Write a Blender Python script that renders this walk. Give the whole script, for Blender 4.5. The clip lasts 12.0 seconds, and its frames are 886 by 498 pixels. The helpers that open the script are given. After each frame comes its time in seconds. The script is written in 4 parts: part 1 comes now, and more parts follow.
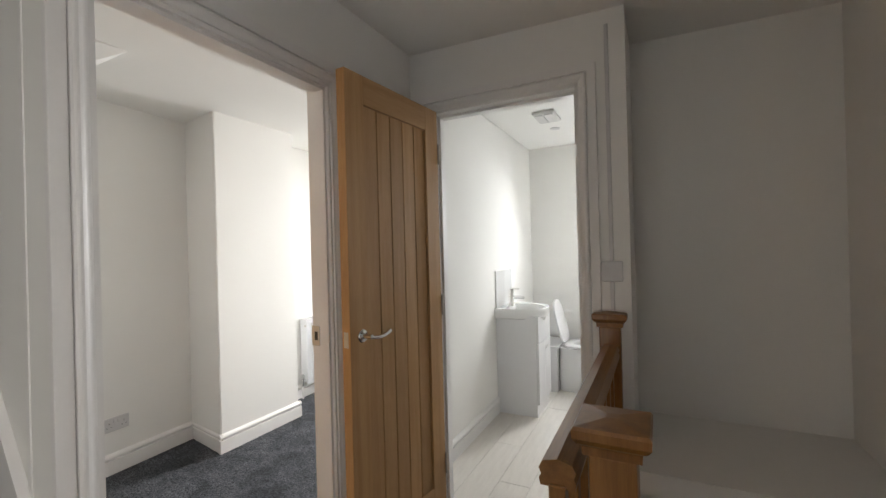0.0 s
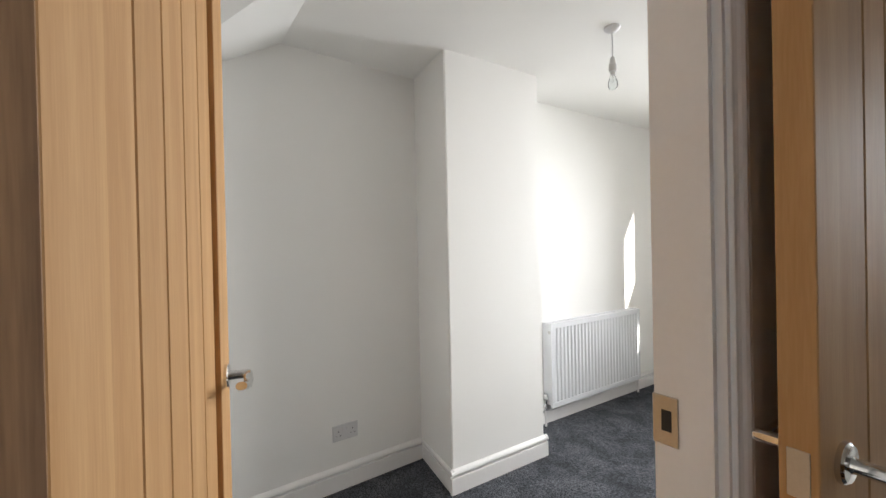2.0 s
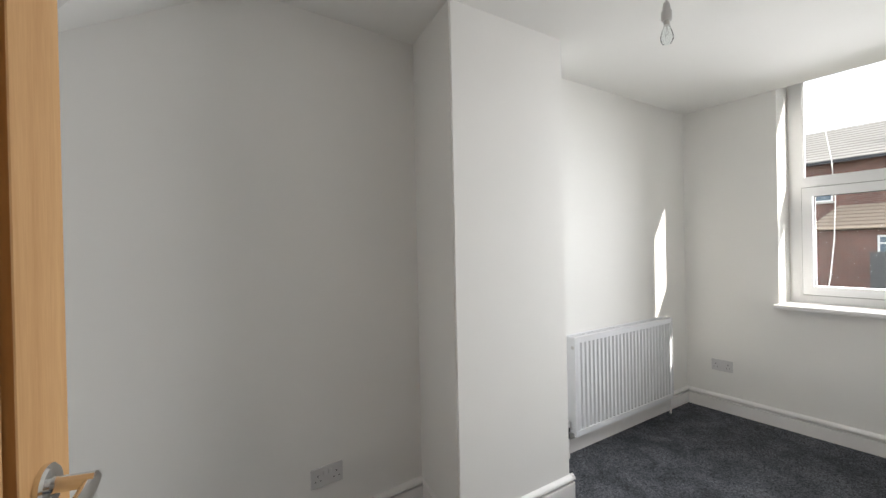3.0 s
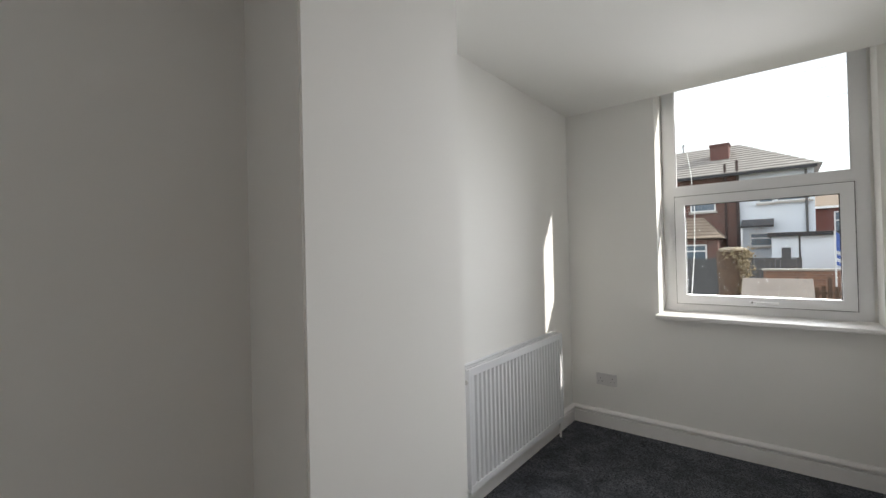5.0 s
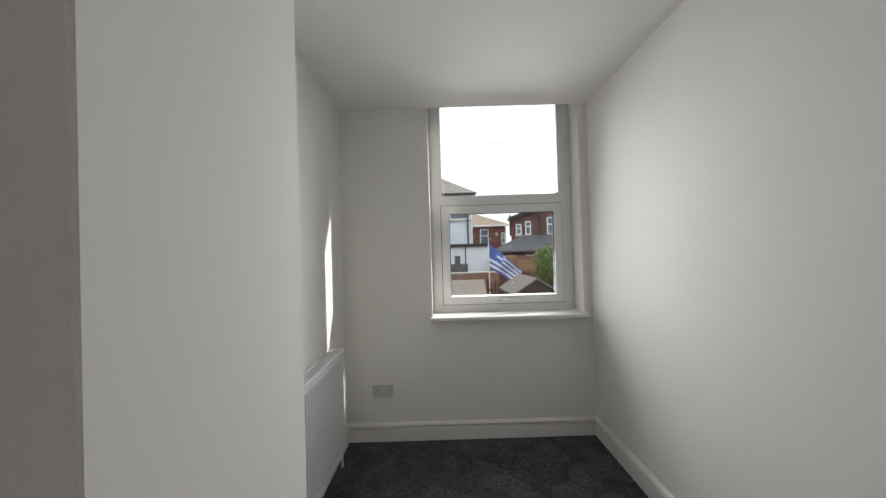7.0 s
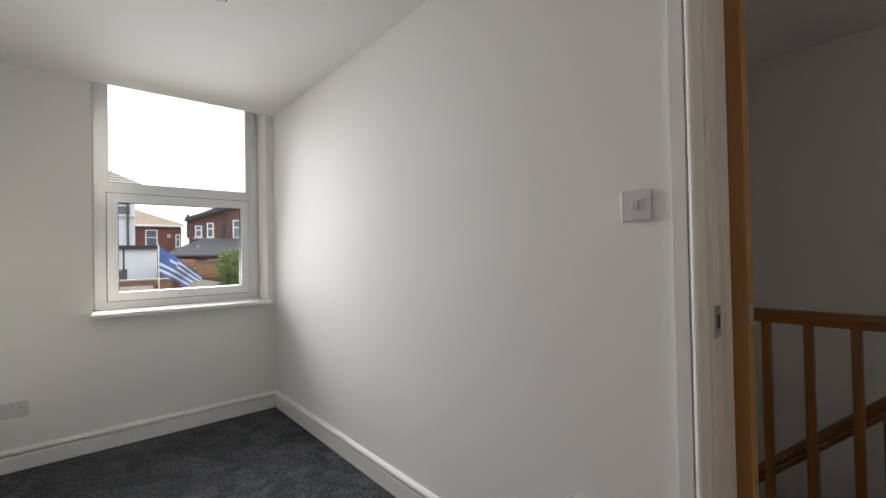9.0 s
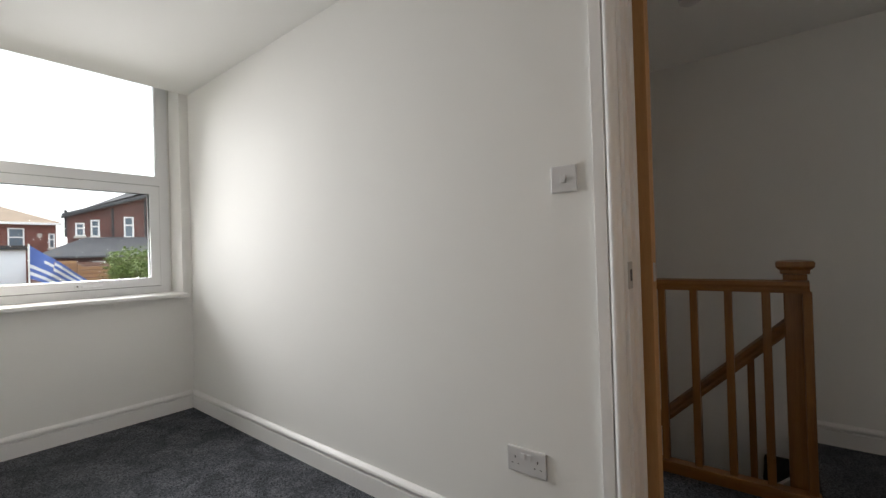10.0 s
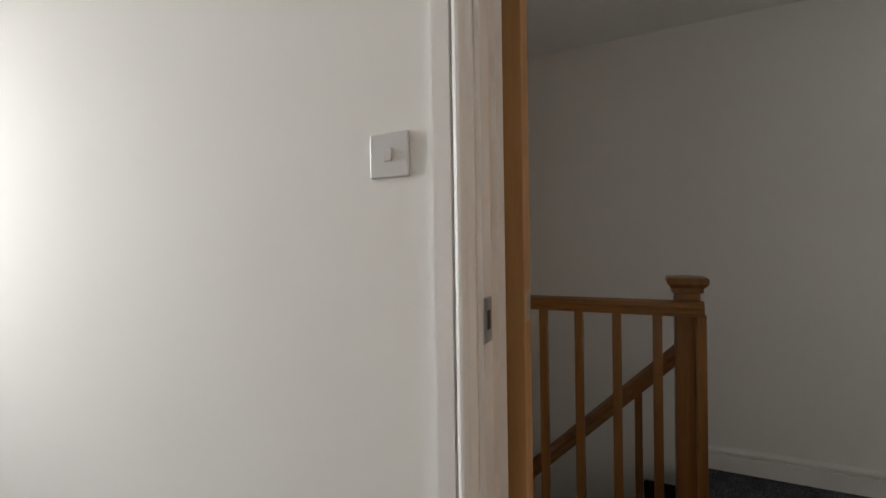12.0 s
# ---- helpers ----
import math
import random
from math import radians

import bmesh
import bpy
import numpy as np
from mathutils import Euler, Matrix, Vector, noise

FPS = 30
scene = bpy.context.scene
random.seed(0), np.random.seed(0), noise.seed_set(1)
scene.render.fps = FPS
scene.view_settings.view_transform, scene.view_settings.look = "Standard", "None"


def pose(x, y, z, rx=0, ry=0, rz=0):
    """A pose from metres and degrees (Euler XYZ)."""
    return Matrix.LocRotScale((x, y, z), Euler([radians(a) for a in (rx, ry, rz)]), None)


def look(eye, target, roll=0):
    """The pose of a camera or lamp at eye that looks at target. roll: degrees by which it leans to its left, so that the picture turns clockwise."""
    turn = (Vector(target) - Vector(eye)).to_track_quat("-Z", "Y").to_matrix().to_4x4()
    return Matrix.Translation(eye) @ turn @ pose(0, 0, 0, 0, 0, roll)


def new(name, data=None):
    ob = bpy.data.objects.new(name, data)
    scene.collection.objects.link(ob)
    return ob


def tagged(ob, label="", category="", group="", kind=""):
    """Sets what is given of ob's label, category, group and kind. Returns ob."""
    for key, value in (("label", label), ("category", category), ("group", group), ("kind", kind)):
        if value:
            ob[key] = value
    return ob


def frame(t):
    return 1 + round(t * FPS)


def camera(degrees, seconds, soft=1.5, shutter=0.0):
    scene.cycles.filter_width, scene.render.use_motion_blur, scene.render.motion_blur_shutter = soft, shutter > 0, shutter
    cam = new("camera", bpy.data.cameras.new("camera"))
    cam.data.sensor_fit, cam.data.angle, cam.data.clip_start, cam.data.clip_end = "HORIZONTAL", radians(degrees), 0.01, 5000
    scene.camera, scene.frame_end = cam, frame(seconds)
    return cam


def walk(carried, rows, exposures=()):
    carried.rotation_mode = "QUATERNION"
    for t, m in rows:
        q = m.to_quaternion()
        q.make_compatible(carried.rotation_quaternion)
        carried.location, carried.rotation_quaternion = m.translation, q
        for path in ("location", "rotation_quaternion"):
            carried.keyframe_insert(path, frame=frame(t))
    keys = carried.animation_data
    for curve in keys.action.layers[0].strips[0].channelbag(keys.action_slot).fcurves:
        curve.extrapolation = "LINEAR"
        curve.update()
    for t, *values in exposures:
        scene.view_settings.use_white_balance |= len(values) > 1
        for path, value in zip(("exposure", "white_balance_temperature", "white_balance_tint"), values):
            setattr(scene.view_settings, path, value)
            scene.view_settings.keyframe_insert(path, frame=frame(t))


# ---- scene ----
cam = camera(93.2, 12.0)
PATH = [
    (0, (1.242, 0.196, 1.346), (0.334, 1.978, 1.351), -1.5),
    (0.5, (1.063, 0.344, 1.266), (-0.188, 1.903, 1.263), -1.3),
    (1, (0.859, 0.51, 1.232), (-0.625, 1.851, 1.221), -1.4),
    (1.5, (0.587, 0.695, 1.251), (-1.02, 1.886, 1.238), -1.2),
    (2, (0.376, 0.792, 1.303), (-1.282, 1.909, 1.291), -1.2),
    (2.5, (0.167, 0.928, 1.3), (-1.509, 2.019, 1.289), -1.2),
    (4.5, (-0.327, 1.285, 1.304), (-1.776, 2.664, 1.315), -1.3),
    (5, (-0.473, 1.427, 1.307), (-1.73, 2.982, 1.326), -1.4),
    (5.5, (-0.65, 1.528, 1.309), (-1.654, 3.258, 1.329), -1.4),
    (6, (-0.801, 1.605, 1.291), (-1.493, 3.481, 1.313), -1.4),
    (6.5, (-0.942, 1.659, 1.296), (-1.286, 3.629, 1.325), -1.6),
    (8.5, (-1.185, 1.183, 1.296), (-0.174, 2.909, 1.327), -1.3),
    (9, (-1.184, 1.116, 1.196), (0.123, 2.63, 1.22), -1.1),
    (9.5, (-1.235, 1.121, 1.158), (0.256, 2.453, 1.175), -1.5),
    (10, (-1.3, 1.128, 1.099), (0.27, 2.367, 1.115), -1.7),
    (10.5, (-1.27, 1.147, 1.087), (0.343, 2.329, 1.098), -1.7),
    (11, (-1.175, 1.184, 1.109), (0.499, 2.279, 1.106), -1.6),
    (11.5, (-0.963, 1.197, 1.103), (0.781, 2.176, 1.111), -1.6),
    (12, (-0.689, 1.217, 1.147), (1.12, 2.068, 1.132), -0.9),
]
EXPOSURES = [(0.0, 1.52, 6720, 10), (1.0, 1.5, 6580, 10), (1.5, 1.5, 6560, 10), (2.5, 1.18, 6450, 10), (4.3, 0.48, 6480, 10), (5.5, 0.22, 6480, 10), (6.7, 0.05, 6500, 10), (8.5, 0.22, 6580, 10), (9.5, 0.62, 6600, 10), (11.0, 0.68, 6640, 10), (12.0, 0.95, 6680, 10)]
walk(cam, [(t, look(eye, target, roll)) for t, eye, target, roll in PATH], EXPOSURES)

# ---- light ----
SUN_AZ, SUN_EL = 25.0, 34.0   # degrees from +x towards +y, and above the horizon
world = bpy.data.worlds.new("sky")
scene.world = world
world.use_nodes = True
wn = world.node_tree
sky = wn.nodes.new("ShaderNodeTexSky")
sky.sky_type = "NISHITA"
sky.sun_disc = False
sky.sun_elevation = radians(SUN_EL)
sky.sun_rotation = radians(90.0 - SUN_AZ)
sky.dust_density = 2.5
wmix = wn.nodes.new("ShaderNodeMix")
wmix.data_type = "RGBA"
wtc = wn.nodes.new("ShaderNodeTexCoord")
wmap = wn.nodes.new("ShaderNodeMapping")
wmap.inputs["Scale"].default_value = (1.0, 1.0, 4.0)
wnoise = wn.nodes.new("ShaderNodeTexNoise")
wnoise.inputs["Scale"].default_value = 2.2
wnoise.inputs["Detail"].default_value = 6.0
wramp = wn.nodes.new("ShaderNodeValToRGB")
wramp.color_ramp.elements[0].position, wramp.color_ramp.elements[1].position = 0.22, 0.55
wn.links.new(wtc.outputs["Generated"], wmap.inputs["Vector"])
wn.links.new(wmap.outputs["Vector"], wnoise.inputs["Vector"])
wn.links.new(wnoise.outputs["Fac"], wramp.inputs["Fac"])
wn.links.new(wramp.outputs["Color"], wmix.inputs["Factor"])
wn.links.new(sky.outputs["Color"], wmix.inputs[6])
wmix.inputs[7].default_value = (9.6, 9.7, 9.9, 1.0)   # thin bright cloud
wn.links.new(wmix.outputs[2], wn.nodes["Background"].inputs["Color"])
wn.nodes["Background"].inputs["Strength"].default_value = 0.15

sun = new("sun", bpy.data.lights.new("sun", "SUN"))
sun.data.energy, sun.data.angle, sun.data.color = 5.0, radians(0.6), (1.0, 0.95, 0.86)
to_sun = Vector((math.cos(radians(SUN_AZ)) * math.cos(radians(SUN_EL)), math.sin(radians(SUN_AZ)) * math.cos(radians(SUN_EL)), math.sin(radians(SUN_EL))))
sun.matrix_world = look(tuple(to_sun * 40), (0, 0, 0))


def window_lamp(name, x0, x1, z0, z1, y, energy, colour, spread=118.0, down=0.36, aside=0.0):
    """The sky's light entering by a window: an area lamp in its opening, facing into the room."""
    ob = new(name, bpy.data.lights.new(name, "AREA"))
    ob.data.shape, ob.data.size, ob.data.size_y = "RECTANGLE", x1 - x0, z1 - z0
    ob.data.energy, ob.data.color, ob.data.spread = energy, colour, radians(spread)
    ob.matrix_world = look(((x0 + x1) / 2, y, (z0 + z1) / 2), ((x0 + x1) / 2 + aside, y - 1, (z0 + z1) / 2 - down))
    return ob


window_lamp("window_daylight_bedroom", -1.06, -0.22, 0.95, 2.25, 4.735, 14.0, (0.97, 0.98, 1.0), 100.0, 0.26, -0.05)
# Added to brighten the landing; no window is known on this side.
ld = window_lamp("added_landing_light", 0.32, 0.98, 0.95, 2.05, 0.0, 3.0, (1.0, 0.97, 0.92), 92.0)
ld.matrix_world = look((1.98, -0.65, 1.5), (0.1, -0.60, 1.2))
window_lamp("window_daylight_bathroom", 0.70, 0.98, 1.0, 2.20, 4.72, 8.5, (0.93, 0.97, 1.0), 125.0, 0.60)

# ---- materials ----


def mat(name, a, b=None, rough=0.5, metal=0.0, scale=6.0, fine=160.0, bump=0.0, coarse_bump=0.0, stretch=(1, 1, 1), rough_var=0.0, spec=0.5, coat=0.0, contrast=(0.35, 0.65), detail=5.0, lacun=0.5, fine_share=0.35):
    """A surface of two close colours a and b, mixed by a coarse and a fine noise, with fine and coarse relief."""
    m = bpy.data.materials.new(name)
    m.use_nodes = True
    n, l = m.node_tree.nodes, m.node_tree.links
    p = n["Principled BSDF"]
    b = b or tuple(c * 0.92 for c in a)
    tc = n.new("ShaderNodeTexCoord")
    mp = n.new("ShaderNodeMapping")
    mp.inputs["Scale"].default_value = stretch
    l.new(tc.outputs["Object"], mp.inputs["Vector"])
    n1 = n.new("ShaderNodeTexNoise")
    n1.inputs["Scale"].default_value, n1.inputs["Detail"].default_value, n1.inputs["Roughness"].default_value = scale, detail, lacun
    n2 = n.new("ShaderNodeTexNoise")
    n2.inputs["Scale"].default_value, n2.inputs["Detail"].default_value = fine, 2.0
    for k in (n1, n2):
        l.new(mp.outputs["Vector"], k.inputs["Vector"])
    mixf = n.new("ShaderNodeMix")
    mixf.inputs["Factor"].default_value = fine_share
    l.new(n1.outputs["Fac"], mixf.inputs[2])
    l.new(n2.outputs["Fac"], mixf.inputs[3])
    rp = n.new("ShaderNodeValToRGB")
    rp.color_ramp.elements[0].position, rp.color_ramp.elements[1].position = contrast
    rp.color_ramp.elements[0].color, rp.color_ramp.elements[1].color = (*a, 1), (*b, 1)
    l.new(mixf.outputs[0], rp.inputs["Fac"])
    l.new(rp.outputs["Color"], p.inputs["Base Color"])
    p.inputs["Roughness"].default_value, p.inputs["Metallic"].default_value = rough, metal
    p.inputs["Specular IOR Level"].default_value, p.inputs["Coat Weight"].default_value = spec, coat
    if rough_var:
        mr = n.new("ShaderNodeMapRange")
        mr.inputs["To Min"].default_value, mr.inputs["To Max"].default_value = max(0.0, rough - rough_var), min(1.0, rough + rough_var)
        l.new(n1.outputs["Fac"], mr.inputs["Value"])
        l.new(mr.outputs["Result"], p.inputs["Roughness"])
    if bump or coarse_bump:
        b1 = n.new("ShaderNodeBump")
        b1.inputs["Strength"].default_value, b1.inputs["Distance"].default_value = bump, 0.002
        l.new(n2.outputs["Fac"], b1.inputs["Height"])
        b2 = n.new("ShaderNodeBump")
        b2.inputs["Strength"].default_value, b2.inputs["Distance"].default_value = coarse_bump, 0.02
        l.new(n1.outputs["Fac"], b2.inputs["Height"])
        l.new(b1.outputs["Normal"], b2.inputs["Normal"])
        l.new(b2.outputs["Normal"], p.inputs["Normal"])
    return m


def wood(name, a, b, axis=2, rough=0.4, ring=22.0, coat=0.0):
    """Timber with long grain along one axis, drawn from stretched noise; each piece is shifted by its own random number."""
    m = bpy.data.materials.new(name)
    m.use_nodes = True
    n, l = m.node_tree.nodes, m.node_tree.links
    p = n["Principled BSDF"]
    tc, oi, add, mp = n.new("ShaderNodeTexCoord"), n.new("ShaderNodeObjectInfo"), n.new("ShaderNodeVectorMath"), n.new("ShaderNodeMapping")
    sc = [ring, ring, ring]
    sc[axis] = ring * 0.055
    mp.inputs["Scale"].default_value = sc
    mul = n.new("ShaderNodeMath")
    mul.operation = "MULTIPLY"
    mul.inputs[1].default_value = 7.0
    l.new(oi.outputs["Random"], mul.inputs[0])
    l.new(tc.outputs["Object"], add.inputs[0])
    l.new(mul.outputs[0], add.inputs[1])
    l.new(add.outputs[0], mp.inputs["Vector"])
    n1 = n.new("ShaderNodeTexNoise")
    n1.inputs["Scale"].default_value, n1.inputs["Detail"].default_value, n1.inputs["Distortion"].default_value = 1.0, 6.0, 0.6
    n2 = n.new("ShaderNodeTexNoise")
    n2.inputs["Scale"].default_value, n2.inputs["Detail"].default_value = 14.0, 2.0
    for k in (n1, n2):
        l.new(mp.outputs["Vector"], k.inputs["Vector"])
    mixf = n.new("ShaderNodeMix")
    mixf.inputs["Factor"].default_value = 0.3
    l.new(n1.outputs["Fac"], mixf.inputs[2])
    l.new(n2.outputs["Fac"], mixf.inputs[3])
    rp = n.new("ShaderNodeValToRGB")
    rp.color_ramp.elements[0].position, rp.color_ramp.elements[1].position = 0.36, 0.66
    rp.color_ramp.elements[0].color, rp.color_ramp.elements[1].color = (*b, 1), (*a, 1)
    l.new(mixf.outputs[0], rp.inputs["Fac"])
    hs = n.new("ShaderNodeHueSaturation")
    mr = n.new("ShaderNodeMapRange")
    mr.inputs["To Min"].default_value, mr.inputs["To Max"].default_value = 0.9, 1.08
    l.new(oi.outputs["Random"], mr.inputs["Value"])
    l.new(mr.outputs["Result"], hs.inputs["Value"])
    l.new(rp.outputs["Color"], hs.inputs["Color"])
    l.new(hs.outputs["Color"], p.inputs["Base Color"])
    p.inputs["Roughness"].default_value, p.inputs["Coat Weight"].default_value = rough, coat
    bp = n.new("ShaderNodeBump")
    bp.inputs["Strength"].default_value, bp.inputs["Distance"].default_value = 0.12, 0.001
    l.new(mixf.outputs[0], bp.inputs["Height"])
    l.new(bp.outputs["Normal"], p.inputs["Normal"])
    return m


def brickwork(name, a, b, joint, width=0.225, height=0.075):
    m = bpy.data.materials.new(name)
    m.use_nodes = True
    n, l = m.node_tree.nodes, m.node_tree.links
    p = n["Principled BSDF"]
    tc, sep, com = n.new("ShaderNodeTexCoord"), n.new("ShaderNodeSeparateXYZ"), n.new("ShaderNodeCombineXYZ")
    l.new(tc.outputs["Object"], sep.inputs[0])
    sm = n.new("ShaderNodeMath")
    l.new(sep.outputs["X"], sm.inputs[0])
    l.new(sep.outputs["Y"], sm.inputs[1])
    l.new(sm.outputs[0], com.inputs["X"])
    l.new(sep.outputs["Z"], com.inputs["Y"])
    bt = n.new("ShaderNodeTexBrick")
    bt.inputs["Scale"].default_value = 1.0
    bt.inputs["Brick Width"].default_value, bt.inputs["Row Height"].default_value, bt.inputs["Mortar Size"].default_value = width, height, 0.008
    bt.inputs["Color1"].default_value, bt.inputs["Color2"].default_value, bt.inputs["Mortar"].default_value = (*a, 1), (*b, 1), (*joint, 1)
    l.new(com.outputs[0], bt.inputs["Vector"])
    ns = n.new("ShaderNodeTexNoise")
    ns.inputs["Scale"].default_value, ns.inputs["Detail"].default_value = 1.3, 5.0
    l.new(tc.outputs["Object"], ns.inputs["Vector"])
    mr = n.new("ShaderNodeMapRange")
    mr.inputs["To Min"].default_value, mr.inputs["To Max"].default_value = 0.7, 1.25
    l.new(ns.outputs["Fac"], mr.inputs["Value"])
    hs = n.new("ShaderNodeHueSaturation")
    l.new(mr.outputs["Result"], hs.inputs["Value"])
    l.new(bt.outputs["Color"], hs.inputs["Color"])
    l.new(hs.outputs["Color"], p.inputs["Base Color"])
    p.inputs["Roughness"].default_value = 0.9
    bp = n.new("ShaderNodeBump")
    bp.inputs["Strength"].default_value, bp.inputs["Distance"].default_value = 0.5, 0.01
    l.new(bt.outputs["Fac"], bp.inputs["Height"])
    bp.invert = True
    l.new(bp.outputs["Normal"], p.inputs["Normal"])
    return m


def carpet(name, dark, light, pile=0.9):
    """Twist pile: tufts a few millimetres wide, each of its own tone, with broad patches where the pile leans another way."""
    m = bpy.data.materials.new(name)
    m.use_nodes = True
    n, l = m.node_tree.nodes, m.node_tree.links
    p = n["Principled BSDF"]
    tc = n.new("ShaderNodeTexCoord")
    tuft = n.new("ShaderNodeTexVoronoi")
    tuft.inputs["Scale"].default_value = 210.0
    yarn = n.new("ShaderNodeTexNoise")
    yarn.inputs["Scale"].default_value, yarn.inputs["Detail"].default_value, yarn.inputs["Roughness"].default_value = 75.0, 6.0, 0.75
    lean = n.new("ShaderNodeTexNoise")
    lean.inputs["Scale"].default_value, lean.inputs["Detail"].default_value, lean.inputs["Distortion"].default_value = 5.0, 7.0, 0.8
    lean.inputs["Roughness"].default_value = 0.62
    for k in (tuft, yarn, lean):
        l.new(tc.outputs["Object"], k.inputs["Vector"])
    sep = n.new("ShaderNodeSeparateColor")
    l.new(tuft.outputs["Color"], sep.inputs[0])
    tone = n.new("ShaderNodeMath")
    tone.operation = "MULTIPLY"
    l.new(sep.outputs["Red"], tone.inputs[0])
    l.new(yarn.outputs["Fac"], tone.inputs[1])
    patch = n.new("ShaderNodeMapRange")
    patch.inputs["From Min"].default_value, patch.inputs["From Max"].default_value = 0.36, 0.64
    patch.inputs["To Min"].default_value, patch.inputs["To Max"].default_value = 0.75, 1.85
    l.new(lean.outputs["Fac"], patch.inputs["Value"])
    both = n.new("ShaderNodeMath")
    both.operation = "MULTIPLY"
    l.new(tone.outputs[0], both.inputs[0])
    l.new(patch.outputs["Result"], both.inputs[1])
    rp = n.new("ShaderNodeValToRGB")
    rp.color_ramp.elements[0].position, rp.color_ramp.elements[1].position = 0.06, 0.80
    rp.color_ramp.elements[0].color, rp.color_ramp.elements[1].color = (*dark, 1), (*light, 1)
    l.new(both.outputs[0], rp.inputs["Fac"])
    l.new(rp.outputs["Color"], p.inputs["Base Color"])
    p.inputs["Roughness"].default_value, p.inputs["Specular IOR Level"].default_value = 1.0, 0.05
    b1, b2 = n.new("ShaderNodeBump"), n.new("ShaderNodeBump")
    b1.inputs["Strength"].default_value, b1.inputs["Distance"].default_value = pile, 0.004
    b1.invert = True
    l.new(tuft.outputs["Distance"], b1.inputs["Height"])
    b2.inputs["Strength"].default_value, b2.inputs["Distance"].default_value = 0.6, 0.03
    l.new(lean.outputs["Fac"], b2.inputs["Height"])
    l.new(b1.outputs["Normal"], b2.inputs["Normal"])
    l.new(b2.outputs["Normal"], p.inputs["Normal"])
    return m


def glass(name, frosted=0.0, ior=1.35):
    m = bpy.data.materials.new(name)
    m.use_nodes = True
    n, l = m.node_tree.nodes, m.node_tree.links
    out = n["Material Output"]
    gl, tr, mx, fr = n.new("ShaderNodeBsdfGlossy"), n.new("ShaderNodeBsdfTransparent"), n.new("ShaderNodeMixShader"), n.new("ShaderNodeFresnel")
    gl.inputs["Roughness"].default_value = 0.02 + frosted
    fr.inputs["IOR"].default_value = ior
    tr.inputs["Color"].default_value = (0.95, 0.97, 0.97, 1)
    l.new(fr.outputs[0], mx.inputs[0])
    l.new(tr.outputs[0], mx.inputs[1])
    l.new(gl.outputs[0], mx.inputs[2])
    if frosted:
        rf, m2 = n.new("ShaderNodeBsdfTranslucent"), n.new("ShaderNodeMixShader")
        m2.inputs[0].default_value = 0.75
        rf.inputs["Color"].default_value = (0.42, 0.44, 0.52, 1)
        l.new(mx.outputs[0], m2.inputs[1])
        l.new(rf.outputs[0], m2.inputs[2])
        l.new(m2.outputs[0], out.inputs["Surface"])
    else:
        l.new(mx.outputs[0], out.inputs["Surface"])
    return m


WALL = mat("white_emulsion", (0.86, 0.85, 0.822), (0.84, 0.83, 0.802), rough=0.85, scale=1.6, fine=420, bump=0.10, coarse_bump=0.04, spec=0.25)
CEIL = mat("ceiling_emulsion", (0.87, 0.862, 0.835), (0.85, 0.842, 0.815), rough=0.9, scale=1.2, fine=300, bump=0.10, coarse_bump=0.05, spec=0.2)
GLOSS = mat("white_satin_paint", (0.85, 0.835, 0.82), (0.82, 0.805, 0.79), rough=0.42, scale=5, fine=90, bump=0.05, rough_var=0.06)
UPVC = mat("white_upvc", (0.82, 0.825, 0.83), (0.80, 0.80, 0.81), rough=0.28, scale=3, fine=60)
PLASTIC = mat("white_plastic", (0.66, 0.65, 0.65), (0.63, 0.62, 0.62), rough=0.3, scale=20, fine=200)
GREYPLASTIC = mat("pale_grey_plastic", (0.62, 0.61, 0.60), (0.59, 0.58, 0.57), rough=0.35, scale=20, fine=200)
DARK = mat("dark_slot", (0.02, 0.02, 0.02), (0.03, 0.03, 0.03), rough=0.6)
ENAMEL = mat("white_radiator_enamel", (0.80, 0.81, 0.83), (0.78, 0.79, 0.81), rough=0.3, scale=8, fine=120)
CARPET = carpet("charcoal_carpet", (0.032, 0.034, 0.039), (0.175, 0.184, 0.205), 0.7)
# Darker copy of CARPET: the shade on the stairs is put into its colour.
SHADED_STAIRCARPET = carpet("shaded_stair_carpet", (0.016, 0.016, 0.017), (0.048, 0.048, 0.05), 0.5)
CHROME = mat("polished_chrome", (0.78, 0.77, 0.75), (0.72, 0.71, 0.70), rough=0.12, metal=1.0, scale=20, fine=300, rough_var=0.04)
STEEL = mat("brushed_steel", (0.55, 0.54, 0.52), (0.48, 0.47, 0.45), rough=0.3, metal=1.0, scale=30, fine=300)
OAK = wood("oiled_oak", (0.54, 0.318, 0.138), (0.43, 0.232, 0.085), axis=2, rough=0.62, ring=24)
OAK_X = wood("oiled_oak_across", (0.54, 0.318, 0.138), (0.43, 0.232, 0.085), axis=1, rough=0.62, ring=24)
OAK_EDGE = wood("oak_end_grain", (0.44, 0.25, 0.12), (0.16, 0.075, 0.03), axis=2, rough=0.5, ring=17)
PINE = wood("varnished_pine", (0.33, 0.148, 0.038), (0.20, 0.08, 0.017), axis=2, rough=0.33, ring=28, coat=0.25)
PINE_Y = wood("varnished_pine_rail", (0.33, 0.148, 0.038), (0.20, 0.08, 0.017), axis=1, rough=0.33, ring=28, coat=0.25)
CERAMIC = mat("white_ceramic", (0.84, 0.84, 0.83), (0.82, 0.82, 0.81), rough=0.08, scale=3, fine=40, coat=0.5)
VANITY = mat("white_gloss_board", (0.78, 0.78, 0.79), (0.76, 0.76, 0.77), rough=0.2, scale=3, fine=40)
